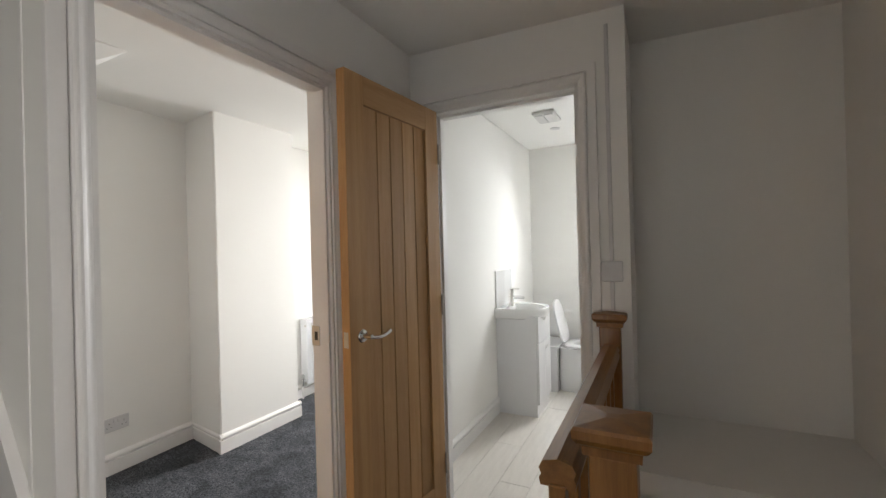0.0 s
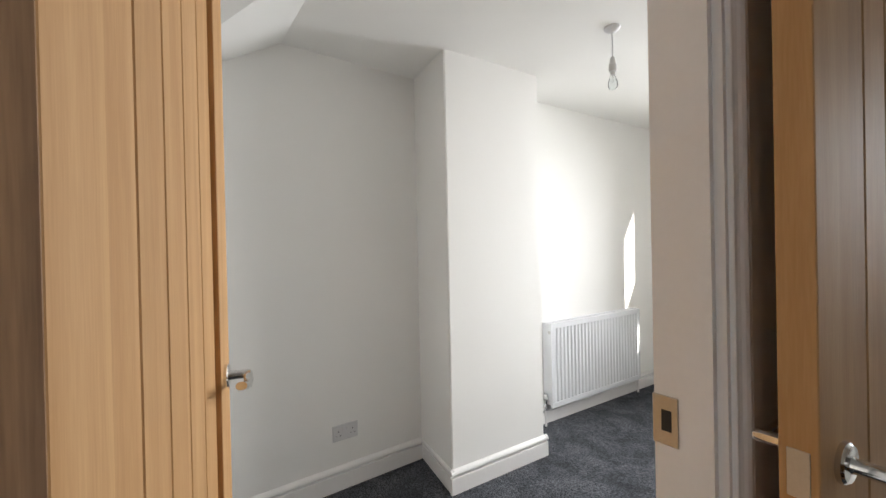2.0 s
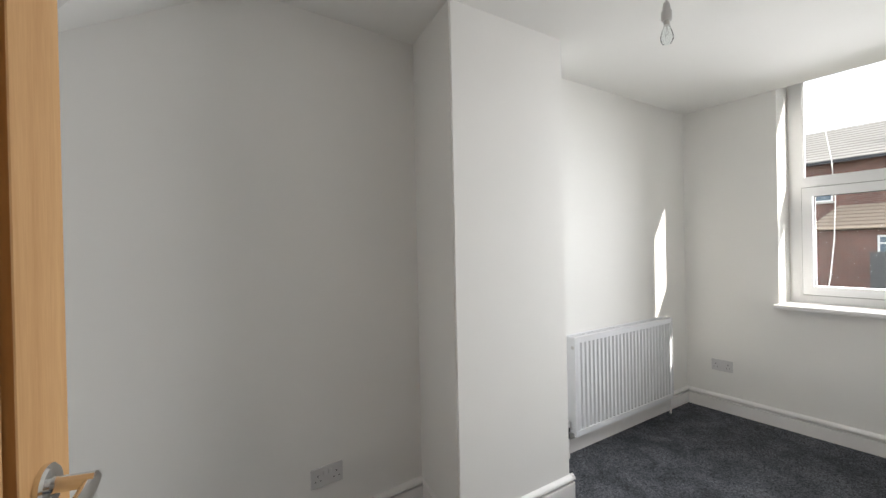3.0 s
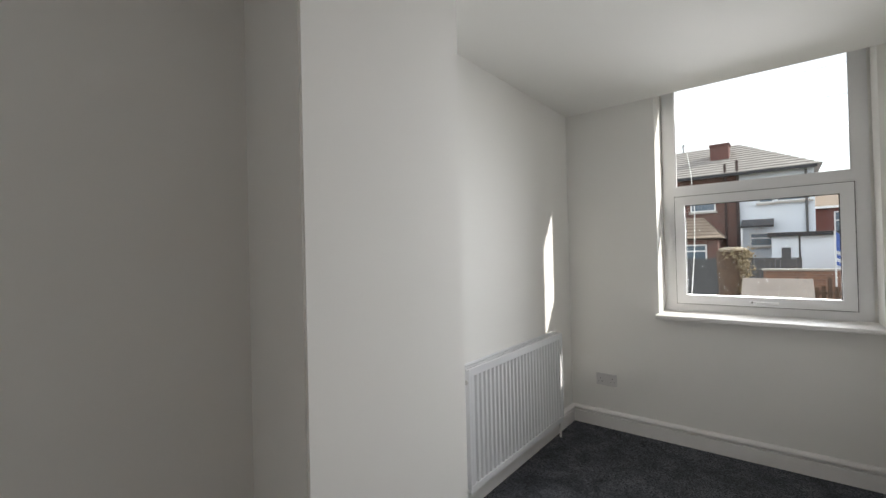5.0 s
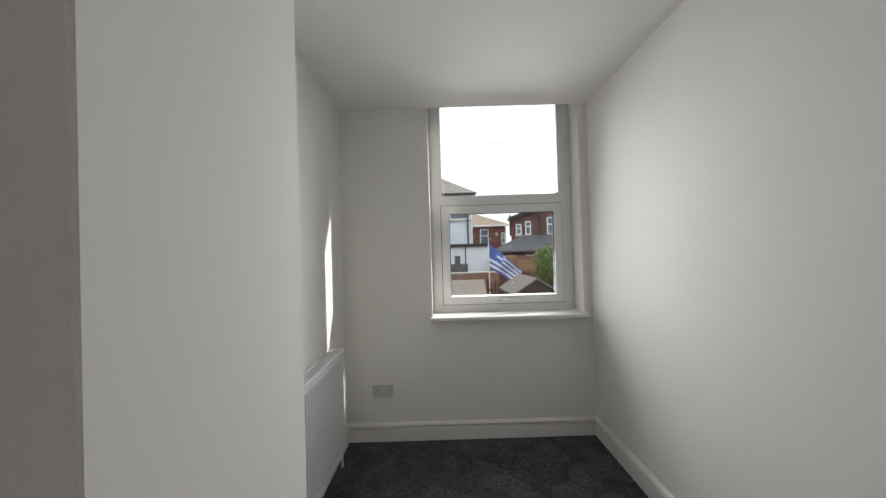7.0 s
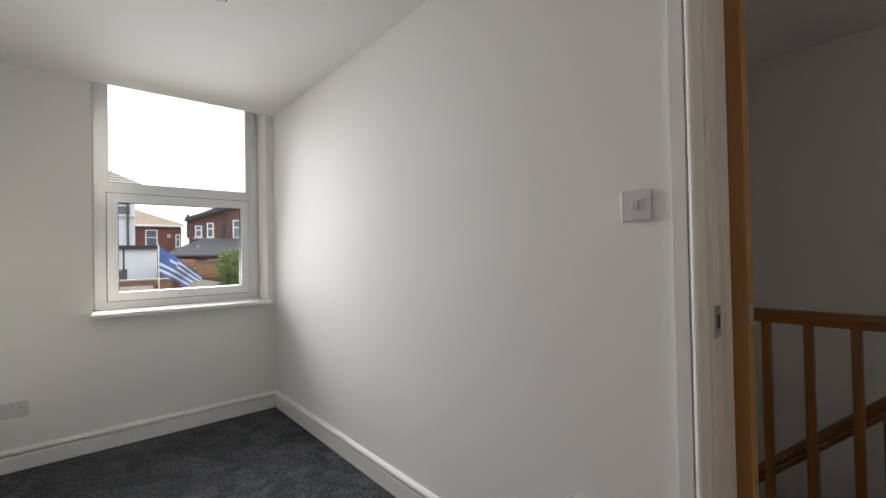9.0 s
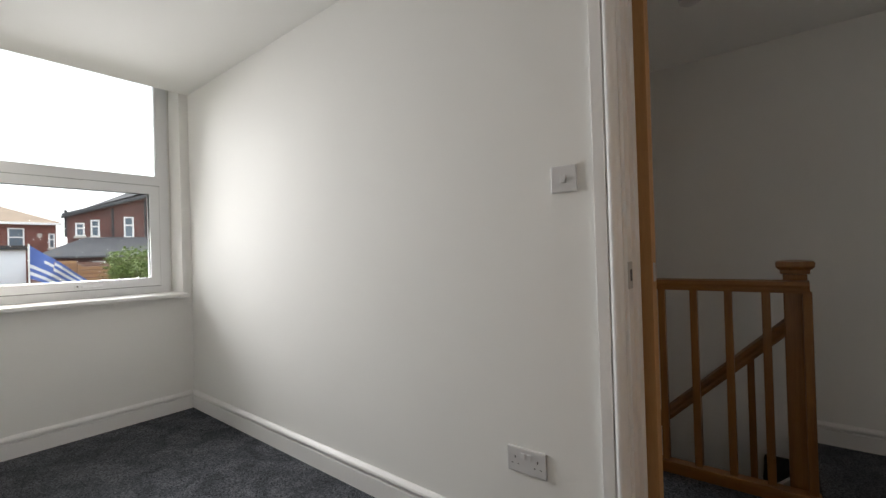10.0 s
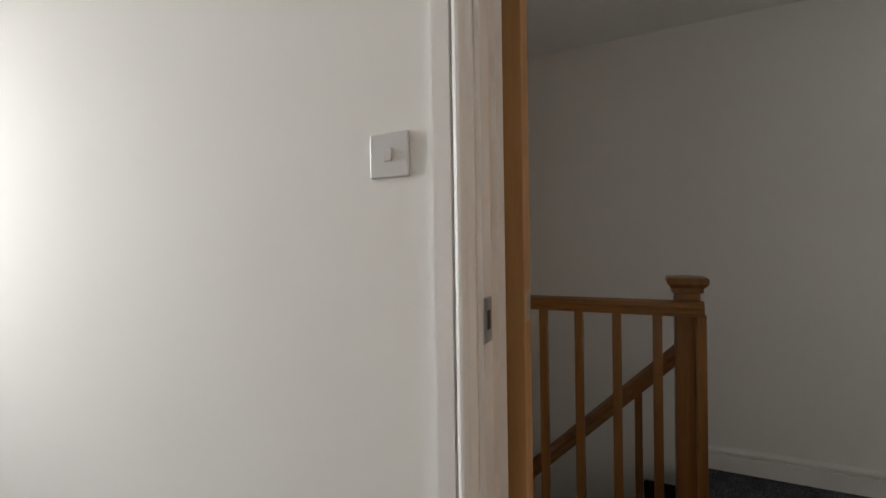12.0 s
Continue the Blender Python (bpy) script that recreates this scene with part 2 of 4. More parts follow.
VINYL = mat("pale_limed_plank", (0.70, 0.66, 0.61), (0.62, 0.58, 0.53), rough=0.35, scale=9, fine=60, stretch=(4, 0.6, 1), bump=0.08)
GROUT = mat("plank_gap", (0.52, 0.49, 0.44), (0.48, 0.45, 0.41), rough=0.8)
GLASS = glass("window_glass")
FROST = glass("frosted_glass", 0.3)
BULB = glass("bulb_glass", ior=1.12)
RUBBER = mat("black_rubber", (0.02, 0.02, 0.02), (0.03, 0.03, 0.03), rough=0.6)
BRICK_A = brickwork("red_brown_brick", (0.20, 0.088, 0.07), (0.125, 0.058, 0.05), (0.30, 0.25, 0.22))
BRICK_B = brickwork("deep_red_brick", (0.21, 0.066, 0.054), (0.15, 0.052, 0.045), (0.24, 0.17, 0.155))
BRICK_C = brickwork("weathered_orange_brick", (0.33, 0.17, 0.115), (0.25, 0.13, 0.095), (0.32, 0.27, 0.23))
BRICK_D = brickwork("brown_red_brick", (0.17, 0.062, 0.052), (0.115, 0.048, 0.043), (0.20, 0.15, 0.14))
# White render; the blue of its shaded fronts is put into the colour.
RENDER = mat("shade_tinted_white_render", (0.80, 0.84, 0.90), (0.75, 0.79, 0.86), rough=0.9, scale=1.0, fine=30, bump=0.3)
TILE = mat("grey_concrete_tile", (0.36, 0.335, 0.315), (0.25, 0.23, 0.215), rough=0.9, scale=2.5, fine=30, bump=0.3)
TILE_TAN = mat("tan_concrete_tile", (0.30, 0.235, 0.185), (0.235, 0.185, 0.145), rough=0.9, scale=2.0, fine=30, bump=0.3)
SLATE = mat("blue_grey_slate", (0.13, 0.13, 0.14), (0.085, 0.088, 0.098), rough=0.75, scale=2.5, fine=25, bump=0.4)
FELT = mat("grey_roof_felt", (0.26, 0.225, 0.20), (0.20, 0.175, 0.16), rough=0.95, scale=2.0, fine=90, bump=0.5)
BLACKTRIM = mat("black_fascia", (0.025, 0.025, 0.03), (0.035, 0.035, 0.04), rough=0.5)
GREYFENCE = mat("grey_painted_fence", (0.13, 0.13, 0.135), (0.10, 0.10, 0.105), rough=0.85, scale=4, fine=40, stretch=(1, 1, 0.3))
FENCE = wood("orange_fence_timber", (0.44, 0.25, 0.13), (0.30, 0.16, 0.08), axis=0, rough=0.8, ring=12)
GRASS = mat("rough_ground", (0.07, 0.085, 0.035), (0.16, 0.13, 0.085), rough=1.0, scale=0.5, fine=6, coarse_bump=0.6)
BARK = mat("tree_bark", (0.17, 0.11, 0.075), (0.09, 0.06, 0.045), rough=0.95, scale=9, fine=60, bump=0.6)
LEAF = mat("fresh_leaf", (0.10, 0.17, 0.03), (0.16, 0.22, 0.05), rough=0.6, scale=9, fine=50)
DRYLEAF = mat("dry_blossom", (0.46, 0.38, 0.25), (0.26, 0.20, 0.12), rough=0.8, scale=9, fine=50)
FLAGBLUE = mat("blue_flag_cloth", (0.11, 0.18, 0.50), (0.085, 0.15, 0.43), rough=0.8, scale=6, fine=200)
FLAGWHITE = mat("white_flag_cloth", (0.75, 0.76, 0.80), (0.70, 0.71, 0.76), rough=0.8, scale=6, fine=200)

# ---- building helpers ----


def box(bm, x0, y0, z0, x1, y1, z1):
    vs = [bm.verts.new((x, y, z)) for x in (x0, x1) for y in (y0, y1) for z in (z0, z1)]
    for f in ((0, 1, 3, 2), (4, 6, 7, 5), (0, 4, 5, 1), (2, 3, 7, 6), (0, 2, 6, 4), (1, 5, 7, 3)):
        bm.faces.new([vs[i] for i in f])
    return vs


def boxes(*rows):
    bm = bmesh.new()
    for r in rows:
        box(bm, *r)
    return bm


def soft_box(x0, y0, z0, x1, y1, z1, r=0.003, seg=2):
    bm = boxes((x0, y0, z0, x1, y1, z1))
    bmesh.ops.bevel(bm, geom=bm.edges[:], offset=r, segments=seg, affect="EDGES", profile=0.5)
    return bm


def prism(outline, axis, a, b):
    """Extrudes a 2D outline along an axis from a to b. Outline pairs are the other two coordinates in xyz order."""
    bm = bmesh.new()
    put = {"x": lambda p, q, h: (h, p, q), "y": lambda p, q, h: (p, h, q), "z": lambda p, q, h: (p, q, h)}[axis]
    lo = [bm.verts.new(put(p, q, a)) for p, q in outline]
    hi = [bm.verts.new(put(p, q, b)) for p, q in outline]
    n = len(outline)
    for i in range(n):
        bm.faces.new((lo[i], lo[(i + 1) % n], hi[(i + 1) % n], hi[i]))
    bm.faces.new(lo)
    bm.faces.new(hi)
    bmesh.ops.recalc_face_normals(bm, faces=bm.faces[:])
    return bm


def loft(rings, cap=True, closed=True):
    """Skins a row of rings, each a list of points."""
    bm = bmesh.new()
    vs = [[bm.verts.new(p) for p in r] for r in rings]
    n = len(rings[0])
    for r0, r1 in zip(vs, vs[1:]):
        for i in range(n if closed else n - 1):
            bm.faces.new((r0[i], r0[(i + 1) % n], r1[(i + 1) % n], r1[i]))
    if cap:
        bm.faces.new(vs[0])
        bm.faces.new(vs[-1])
    bmesh.ops.recalc_face_normals(bm, faces=bm.faces[:])
    return bm


def tube(points, radius, n=12, squash=1.0):
    """A round bar along points; radius may be one number or one for each point."""
    pts = [Vector(p) for p in points]
    rad = radius if isinstance(radius, (list, tuple)) else [radius] * len(pts)
    rings = []
    for i, p in enumerate(pts):
        d = (pts[min(i + 1, len(pts) - 1)] - pts[max(i - 1, 0)]).normalized()
        u = d.cross(Vector((0, 0, 1)))
        u = u.normalized() if u.length > 0.05 else Vector((1, 0, 0))
        v = d.cross(u).normalized()
        rings.append([p + u * math.cos(k * math.tau / n) * rad[i] + v * math.sin(k * math.tau / n) * rad[i] * squash for k in range(n)])
    return loft(rings)


def lathe(profile, n=24, axis="z", at=(0, 0, 0)):
    """Turns (radius, height) pairs about an axis."""
    rings = []
    for r, h in profile:
        ring = []
        for k in range(n):
            c, s = math.cos(k * math.tau / n) * r, math.sin(k * math.tau / n) * r
            p = {"z": (c, s, h), "x": (h, c, s), "y": (c, h, s)}[axis]
            ring.append((p[0] + at[0], p[1] + at[1], p[2] + at[2]))
        rings.append(ring)
    return loft(rings)


def mesh_object(name, bm, material, smooth=False):
    bmesh.ops.recalc_face_normals(bm, faces=bm.faces[:])
    me = bpy.data.meshes.new(name)
    bm.to_mesh(me)
    bm.free()
    if smooth:
        for f in me.polygons:
            f.use_smooth = True
        me.set_sharp_from_angle(angle=radians(38))
    me.materials.append(material)
    return new(name, me)


def part(name, bm, material, parent, label="", smooth=False):
    ob = mesh_object(name, bm, material, smooth)
    ob.parent = parent
    if label:
        ob["label"] = label
    return ob


def thing(name, label, category, at=(0, 0, 0), turn=0.0, group=""):
    ob = new(name)
    ob.empty_display_size = 0.1
    ob.matrix_basis = pose(*at, 0, 0, turn)
    return tagged(ob, label, category, group)


def setting(name, bm, material, label, category, smooth=False):
    return tagged(mesh_object(name, bm, material, smooth), label, category, kind="structure")


# ---- the shell: bedroom, landing, bathroom, stairwell ----
H = 2.338           # bedroom ceiling
HL = 2.38           # landing and bathroom ceilings
BX0, BX1 = -1.862, 0.0
YB, YW = 0.66, 4.568  # bedroom back wall, window wall
DY0, DY1, DZ = 0.674, 1.480, 2.020   # bedroom door opening
LX = 0.10           # landing face of the bedroom wall
BY = 2.105           # landing face of the bathroom wall
SX0, SX1 = 1.145, 1.95   # stairwell
OX0, OX1, OZ = 0.222, 0.955, 2.065    # bathroom door opening
BATHX = 0.065       # face of the bathroom's wall towards the bedroom
BR = 1.05           # bathroom's other wall

floor_bed = setting("floor_bedroom", boxes((-2.0, 0.54, -0.2, 0.05, YW + 0.1, 0.0)), CARPET, "charcoal grey twist-pile carpet", "carpet")
lf = prism([(0.05, -0.2), (1.09, -0.2), (1.09, -0.035), (0.05, 0.0)], "y", -1.4, BY + 0.05)
lf2 = prism([(1.09, -0.25), (SX1 + 0.1, -0.25), (SX1 + 0.1, -0.072), (1.09, -0.035)], "y", -1.4, 0.985)
setting("floor_stairhead", lf2, CARPET, "charcoal grey carpet at the stair head", "carpet")
setting("floor_landing", lf, CARPET, "charcoal grey carpet on the landing", "carpet")
setting("wall_left", prism([(BX0 - 0.15, YB - 0.055), (-1.768, YB - 0.055), (BX0, 2.12), (BX0, 2.2), (BX0 - 0.15, 2.2)], "z", -0.1, 2.6), WALL, "matt white emulsioned plaster wall", "wall")
setting("wall_left_alcove", boxes((BX0 - 0.15, 2.66, -0.1, -1.757, YW, 2.6)), WALL, "matt white emulsioned plaster wall", "wall")
cb = prism([(-1.432, 2.040), (-1.432, 2.735), (-1.95, 2.735), (-1.95, 2.125)], "z", -0.1, 2.6)
bmesh.ops.bevel(cb, geom=[e for e in cb.edges if abs(e.verts[0].co.z - e.verts[1].co.z) > 1 and e.verts[0].co.x > -1.5], offset=0.006, segments=3, affect="EDGES")
setting("chimney_breast", cb, WALL, "white plastered chimney breast", "chimney breast")
WX0, WX1, WZ0 = -1.132, -0.062, 0.848
setting("wall_window", boxes((BX0 - 0.15, YW, -0.1, WX0, YW + 0.34, 3.0), (WX1, YW, -0.1, 0.05, YW + 0.34, 3.0), (WX0, YW, -0.1, WX1, YW + 0.34, WZ0), (WX0, YW, 2.575, WX1, YW + 0.34, 3.0), (WX1 - 0.013, 4.773, WZ0, WX1, YW + 0.34, 2.575), (WX0, 4.773, WZ0, WX0 + 0.011, YW + 0.34, 2.575)), WALL, "white plastered window wall with a deep reveal", "wall")
setting("wall_partition", boxes((0, YB - 0.055, -0.1, LX, DY0, 2.6), (0, DY1, -0.1, LX, BY + 0.1, 2.6), (0, DY0, DZ, LX, DY1, 2.6), (0, BY + 0.1, -0.1, BATHX, YW, 2.6)), WALL, "white plastered partition with a door opening", "wall")
setting("wall_back", boxes((BX0 - 0.15, YB - 0.055, -0.1, 0.0, YB, 2.6)), WALL, "white plastered wall beside the attic stairs", "wall")
setting("wall_bathroom_front", boxes((LX, BY, -0.1, OX0, BY + 0.1, 2.6), (OX1, BY, -0.1, SX0, BY + 0.1, 2.6), (OX0, BY, OZ, OX1, BY + 0.1, 2.6)), WALL, "white plastered wall around the bathroom door", "wall")
setting("wall_bathroom_side", boxes((BR, BY + 0.1, -2.7, SX0, YW + 0.34, 2.6)), WALL, "white plastered wall between bathroom and stairwell", "wall")
BWX0, BWX1, BWZ = 0.635, 1.045, 0.90
setting("wall_bathroom_window", boxes((0.05, YW, -0.1, BWX0, YW + 0.34, 3.0), (BWX0, YW, -0.1, 1.05, YW + 0.34, BWZ), (BWX0, YW, 2.575, 1.05, YW + 0.34, 3.0), (BWX1, YW, BWZ, 1.05, YW + 0.34, 2.575)), WALL, "white plastered bathroom window wall", "wall")
# The opening in this wall is made up, for the added landing lamp.
setting("wall_stairwell", boxes((SX1, -1.4, -2.7, SX1 + 0.15, -1.05, 4.3), (SX1, -0.25, -2.7, SX1 + 0.15, 2.7, 4.3), (SX1, -1.05, -2.7, SX1 + 0.15, -0.25, 0.9), (SX1, -1.05, 2.1, SX1 + 0.15, -0.25, 4.3)), WALL, "white plastered stairwell wall in shade", "wall")
setting("wall_stairwell_end", boxes((SX0, 2.50, -2.7, SX1, 2.64, 2.6)), WALL, "white plastered end wall of the stairwell", "wall")
setting("stairwell_shelf", boxes((SX0, 1.88, 0.44, SX1, 2.50, 0.52)), WALL, "plastered box shelf across the stairwell", "shelf")
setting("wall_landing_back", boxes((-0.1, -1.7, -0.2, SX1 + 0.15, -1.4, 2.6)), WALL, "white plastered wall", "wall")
setting("wall_landing_side", boxes((-1.5, -0.46, -0.1, 0.1, -0.36, 4.3), (0.0, -1.4, -0.1, 0.1, -0.46, 2.6)), WALL, "white plastered wall", "wall")
setting("wall_stairs_end", boxes((-1.5, -0.36, 0, -1.36, 0.605, 4.3)), WALL, "white plastered wall at the stair head", "wall")
setting("wall_stairs_upper", boxes((-1.5, 0.505, 2.6, 0.1, 0.605, 4.3), (0.1, -0.46, 2.5, 0.2, 0.605, 4.3)), WALL, "white plastered wall", "wall")
setting("ceiling_stairs", boxes((-1.5, -0.46, 4.3, 0.2, 0.605, 4.4)), CEIL, "white ceiling", "ceiling")
setting("floor_hall_below", boxes((SX0 - 0.1, 0.4, -2.8, SX1 + 0.1, 2.6, -2.7)), CARPET, "dark carpet in the hall below", "carpet")
setting("wall_hall_below", boxes((SX0 - 0.1, 0.4, -2.7, SX1, 0.5, -0.2), (SX0 - 0.1, 0.5, -2.7, SX0, 2.1, -0.2)), WALL, "white plastered wall", "wall")
# ceilings, with the sloping soffit below the attic stairs
soffit = bmesh.new()
pa, pb = (-1.87, 1.312, H), (-0.99, 1.31, H)
pc, pd = (-1.87, 0.60, 1.91), (-0.99, 0.60, 2.28)
top = [(-1.89, 1.31, H + 0.05), (-0.99, 1.31, H + 0.05), (-0.99, 0.60, H + 0.05), (-1.89, 0.60, H + 0.05)]
lowv = [soffit.verts.new(p) for p in (pa, pb, pd, pc)]
topv = [soffit.verts.new(p) for p in top]
soffit.faces.new((lowv[0], lowv[1], lowv[3]))
soffit.faces.new((lowv[1], lowv[2], lowv[3]))
soffit.faces.new(topv)
for i in range(4):
    soffit.faces.new((lowv[i], lowv[(i + 1) % 4], topv[(i + 1) % 4], topv[i]))
setting("ceiling_soffit", soffit, CEIL, "white sloping soffit below the attic stairs", "ceiling")
setting("ceiling_bedroom", boxes((BX0 - 0.1, YB - 0.055, H, 0.02, YW, H + 0.12)), CEIL, "matt white plastered ceiling", "ceiling")
setting("ceiling_landing", prism([(0.06, HL), (SX1 + 0.1, 2.325), (SX1 + 0.1, 2.5), (0.06, 2.5)], "y", -1.5, 2.6), CEIL, "matt white landing ceiling", "ceiling")
setting("ceiling_bathroom", boxes((0.03, BY + 0.05, HL, BR + 0.05, YW, HL + 0.12)), CEIL, "matt white bathroom ceiling", "ceiling")
setting("roof_over", boxes((-2.2, -1.7, 4.4, 2.2, 5.0, 4.5), (-2.2, 0.54, 2.6, 2.2, 4.6, 2.7)), SLATE, "slate roof over the house", "roof")

# skirting boards
SKIRT = [(0, 0), (0.017, 0), (0.017, 0.083), (0.015, 0.086), (0.003, 0.087), (0.003, 0.099), (0.019, 0.100), (0.021, 0.106), (0.018, 0.115), (0.010, 0.123), (0.004, 0.127), (0, 0.127)]


def skirting(p, q, name="baseboard", z=0.0):
    """A moulded skirting board from p to q along the foot of a wall; it stands to the left of the way from p to q."""
    p, q = Vector((*p, z)), Vector((*q, z))
    d = (q - p).normalized()
    out = Vector((-d.y, d.x, 0))
    rings = [[e + out * a + Vector((0, 0, h)) for a, h in SKIRT] for e in (p, q)]
    setting(name, loft(rings), GLOSS, "white-painted moulded skirting board", "skirting board")


skirting((BX0, 2.12), (-1.773, YB))
skirting((-1.435 + 0.018, 2.045), (BX0, 2.125))
skirting((-1.432, 2.753), (-1.432, 2.025))
skirting((-1.757, 2.735), (-1.415, 2.735))
skirting((-1.757, YW), (-1.757, 2.753))
skirting((0, YW), (-1.757, YW))
skirting((0, DY1 + 0.073), (0, YW))
skirting((LX, BY), (LX, DY1 + 0.073))
skirting((SX1, -1.4), (SX1, 1.0), z=-0.069)
skirting((BATHX, YW), (BATHX, 3.83), z=0.02)
skirting((BATHX, 3.41), (BATHX, BY + 0.1), z=0.02)
skirting((BR, YW), (BATHX, YW), z=0.02)

# ---- door linings and architraves ----
ARCH = [(0, 0), (0.078, 0), (0.078, 0.015), (0.077, 0.017), (0.043, 0.017), (0.042, 0.016), (0.0415, 0.009), (0.0385, 0.009), (0.037, 0.015), (0.033, 0.0195), (0.028, 0.0215), (0.022, 0.021), (0.016, 0.018), (0.011, 0.0145), (0.006, 0.0125), (0.001, 0.0115), (0, 0.010)]


def architrave(parent, axis, a0, a1, top, face, out, label=""):
    """Moulded boards round an opening: two uprights and a head with mitred corners. axis is the way along the wall; face is the wall's plane; out is +1 or -1."""
    def at(along, h, depth):
        d = face + out * depth
        return (along, d, h) if axis == "x" else (d, along, h)
    m = 0.006
    up0 = [[at(a0 - m - w, 0, d) for w, d in ARCH], [at(a0 - m - w, top + m + w, d) for w, d in ARCH]]
    up1 = [[at(a1 + m + w, 0, d) for w, d in ARCH], [at(a1 + m + w, top + m + w, d) for w, d in ARCH]]
    head = [[at(a0 - m - w, top + m + w, d) for w, d in ARCH], [at(a1 + m + w, top + m + w, d) for w, d in ARCH]]
    for ring in (up0, up1, head):
        part("architrave", loft(ring), GLOSS, parent, label)


lining = setting("door_frame_bedroom", boxes((-0.004, DY0 - 0.004, 0, LX + 0.004, DY0 + 0.016, DZ), (-0.004, DY1 - 0.016, 0, LX + 0.004, DY1 + 0.004, DZ), (-0.004, DY0 - 0.004, DZ - 0.02, LX + 0.004, DY1 + 0.004, DZ + 0.004)), GLOSS, "white-painted door lining with moulded architraves", "door frame")
part("door_stop", boxes((0.045, DY1 - 0.028, 0, 0.09, DY1 - 0.015, DZ - 0.02), (0.045, DY0 + 0.015, 0, 0.09, DY0 + 0.028, DZ - 0.02), (0.045, DY0 + 0.028, DZ - 0.033, 0.09, DY1 - 0.028, DZ - 0.019)), GLOSS, lining)
architrave(lining, "y", DY0 + 0.012, DY1 - 0.012, DZ - 0.012, LX, 1)
architrave(lining, "y", DY0 + 0.012, DY1 - 0.012, DZ - 0.012, 0.0, -1)
strike = part("strike_plate", soft_box(-0.007, DY1 - 0.0190, 0.975, 0.034, DY1 - 0.0155, 1.055, 0.001, 1), STEEL, lining, "brushed steel strike plate")
part("latch_hole", boxes((0.008, DY1 - 0.0197, 0.998, 0.024, DY1 - 0.0187, 1.032)), DARK, strike)
lining2 = setting("door_frame_bathroom", boxes((OX0 - 0.004, BY - 0.004, 0, OX0 + 0.016, BY + 0.104, OZ), (OX1 - 0.016, BY - 0.004, 0, OX1 + 0.004, BY + 0.104, OZ), (OX0 - 0.004, BY - 0.004, OZ - 0.02, OX1 + 0.004, BY + 0.104, OZ + 0.004)), GLOSS, "white-painted bathroom door lining with moulded architraves", "door frame")
part("door_stop", boxes((OX0 + 0.015, BY + 0.045, 0, OX0 + 0.028, BY + 0.09, OZ - 0.02), (OX1 - 0.028, BY + 0.045, 0, OX1 - 0.015, BY + 0.09, OZ - 0.02), (OX0 + 0.028, BY + 0.045, OZ - 0.033, OX1 - 0.028, BY + 0.09, OZ - 0.019)), GLOSS, lining2)
architrave(lining2, "x", OX0 + 0.012, OX1 - 0.012, OZ - 0.012, BY, -1)
part("threshold", soft_box(OX0, BY + 0.045, -0.02, OX1, BY + 0.085, 0.026, 0.003), STEEL, lining2, "metal threshold strip")


def oak_door(name, label, at, turn, HT, W=0.755, backset=0.058):
    """A ledged cottage door: stiles, rails and five tongued boards, hinged at the local origin, the leaf along local +y, 40 mm thick about x = 0."""
    T = 0.021
    d = thing(name, label, "door", at, turn)
    part("stile", soft_box(-T, 0, 0.008, T, 0.105, HT, 0.0015, 1), OAK, d)
    part("edge_lipping", boxes((-T + 0.001, -0.0012, 0.01, T - 0.001, 0.0004, HT - 0.002)), OAK_EDGE, d, "dark-grained oak lipping")
    part("stile", soft_box(-T, W - 0.105, 0.008, T, W, HT, 0.0015, 1), OAK, d)
    part("rail", soft_box(-T + 0.0005, 0.105, HT - 0.115, T - 0.0005, W - 0.105, HT, 0.0015, 1), OAK_X, d)
    part("rail", soft_box(-T + 0.0005, 0.105, 0.008, T - 0.0005, W - 0.105, 0.19, 0.0015, 1), OAK_X, d)
    w = (W - 0.21) / 5
    for i in range(5):
        y0 = 0.105 + i * w
        g = 0.0045
        o = [(-0.010, y0 + g), (-0.005, y0 + 0.0012), (0.005, y0 + 0.0012), (0.010, y0 + g), (0.010, y0 + w - g), (0.005, y0 + w - 0.0012), (-0.005, y0 + w - 0.0012), (-0.010, y0 + w - g)]
        part("board", prism(o, "z", 0.19, HT - 0.115), OAK, d)
    part("latch_plate", soft_box(-0.012, W - 0.001, 0.985, 0.012, W + 0.0012, 1.045, 0.0006, 1), STEEL, d, "brushed steel latch plate")
    for side in (-1, 1):
        x = side * T
        h = part("door_handle", lathe([(0.004, x), (0.026, x), (0.026, x + side * 0.006), (0.023, x + side * 0.009), (0.011, x + side * 0.010), (0.0095, x + side * 0.014), (0.0095, x + side * 0.052), (0.004, x + side * 0.053)], 28, "x", (0, W - backset, 1.022)), CHROME, d, "polished chrome lever handle", smooth=True)
        pts, rr = [], []
        for k in range(9):
            u = k / 8
            pts.append((x + side * (0.046 + 0.006 * math.sin(u * 3.1)), W - backset + 0.006 - u * 0.118, 1.022 + 0.006 * u - 0.010 * math.sin(u * 3.1)))
            rr.append(0.0095 + 0.002 * u)
        part("lever", tube(pts, rr, 14, 0.75), CHROME, h, smooth=True)
    for z in (0.22, 1.02, 1.78):
        part("hinge", boxes((-T - 0.008, -0.004, z, -T + 0.012, 0.001, z + 0.1)), STEEL, d)
    return d


oak_door("bedroom_door", "open oak cottage door with vertical boards and chrome lever", (-0.015, 0.706, 0), 75.0, 1.995)
oak_door("bathroom_door", "open oak cottage door with vertical boards standing on the landing", (0.245, 2.080, 0), 175.3, 2.045, 0.648, 0.064)

# ---- bedroom window ----


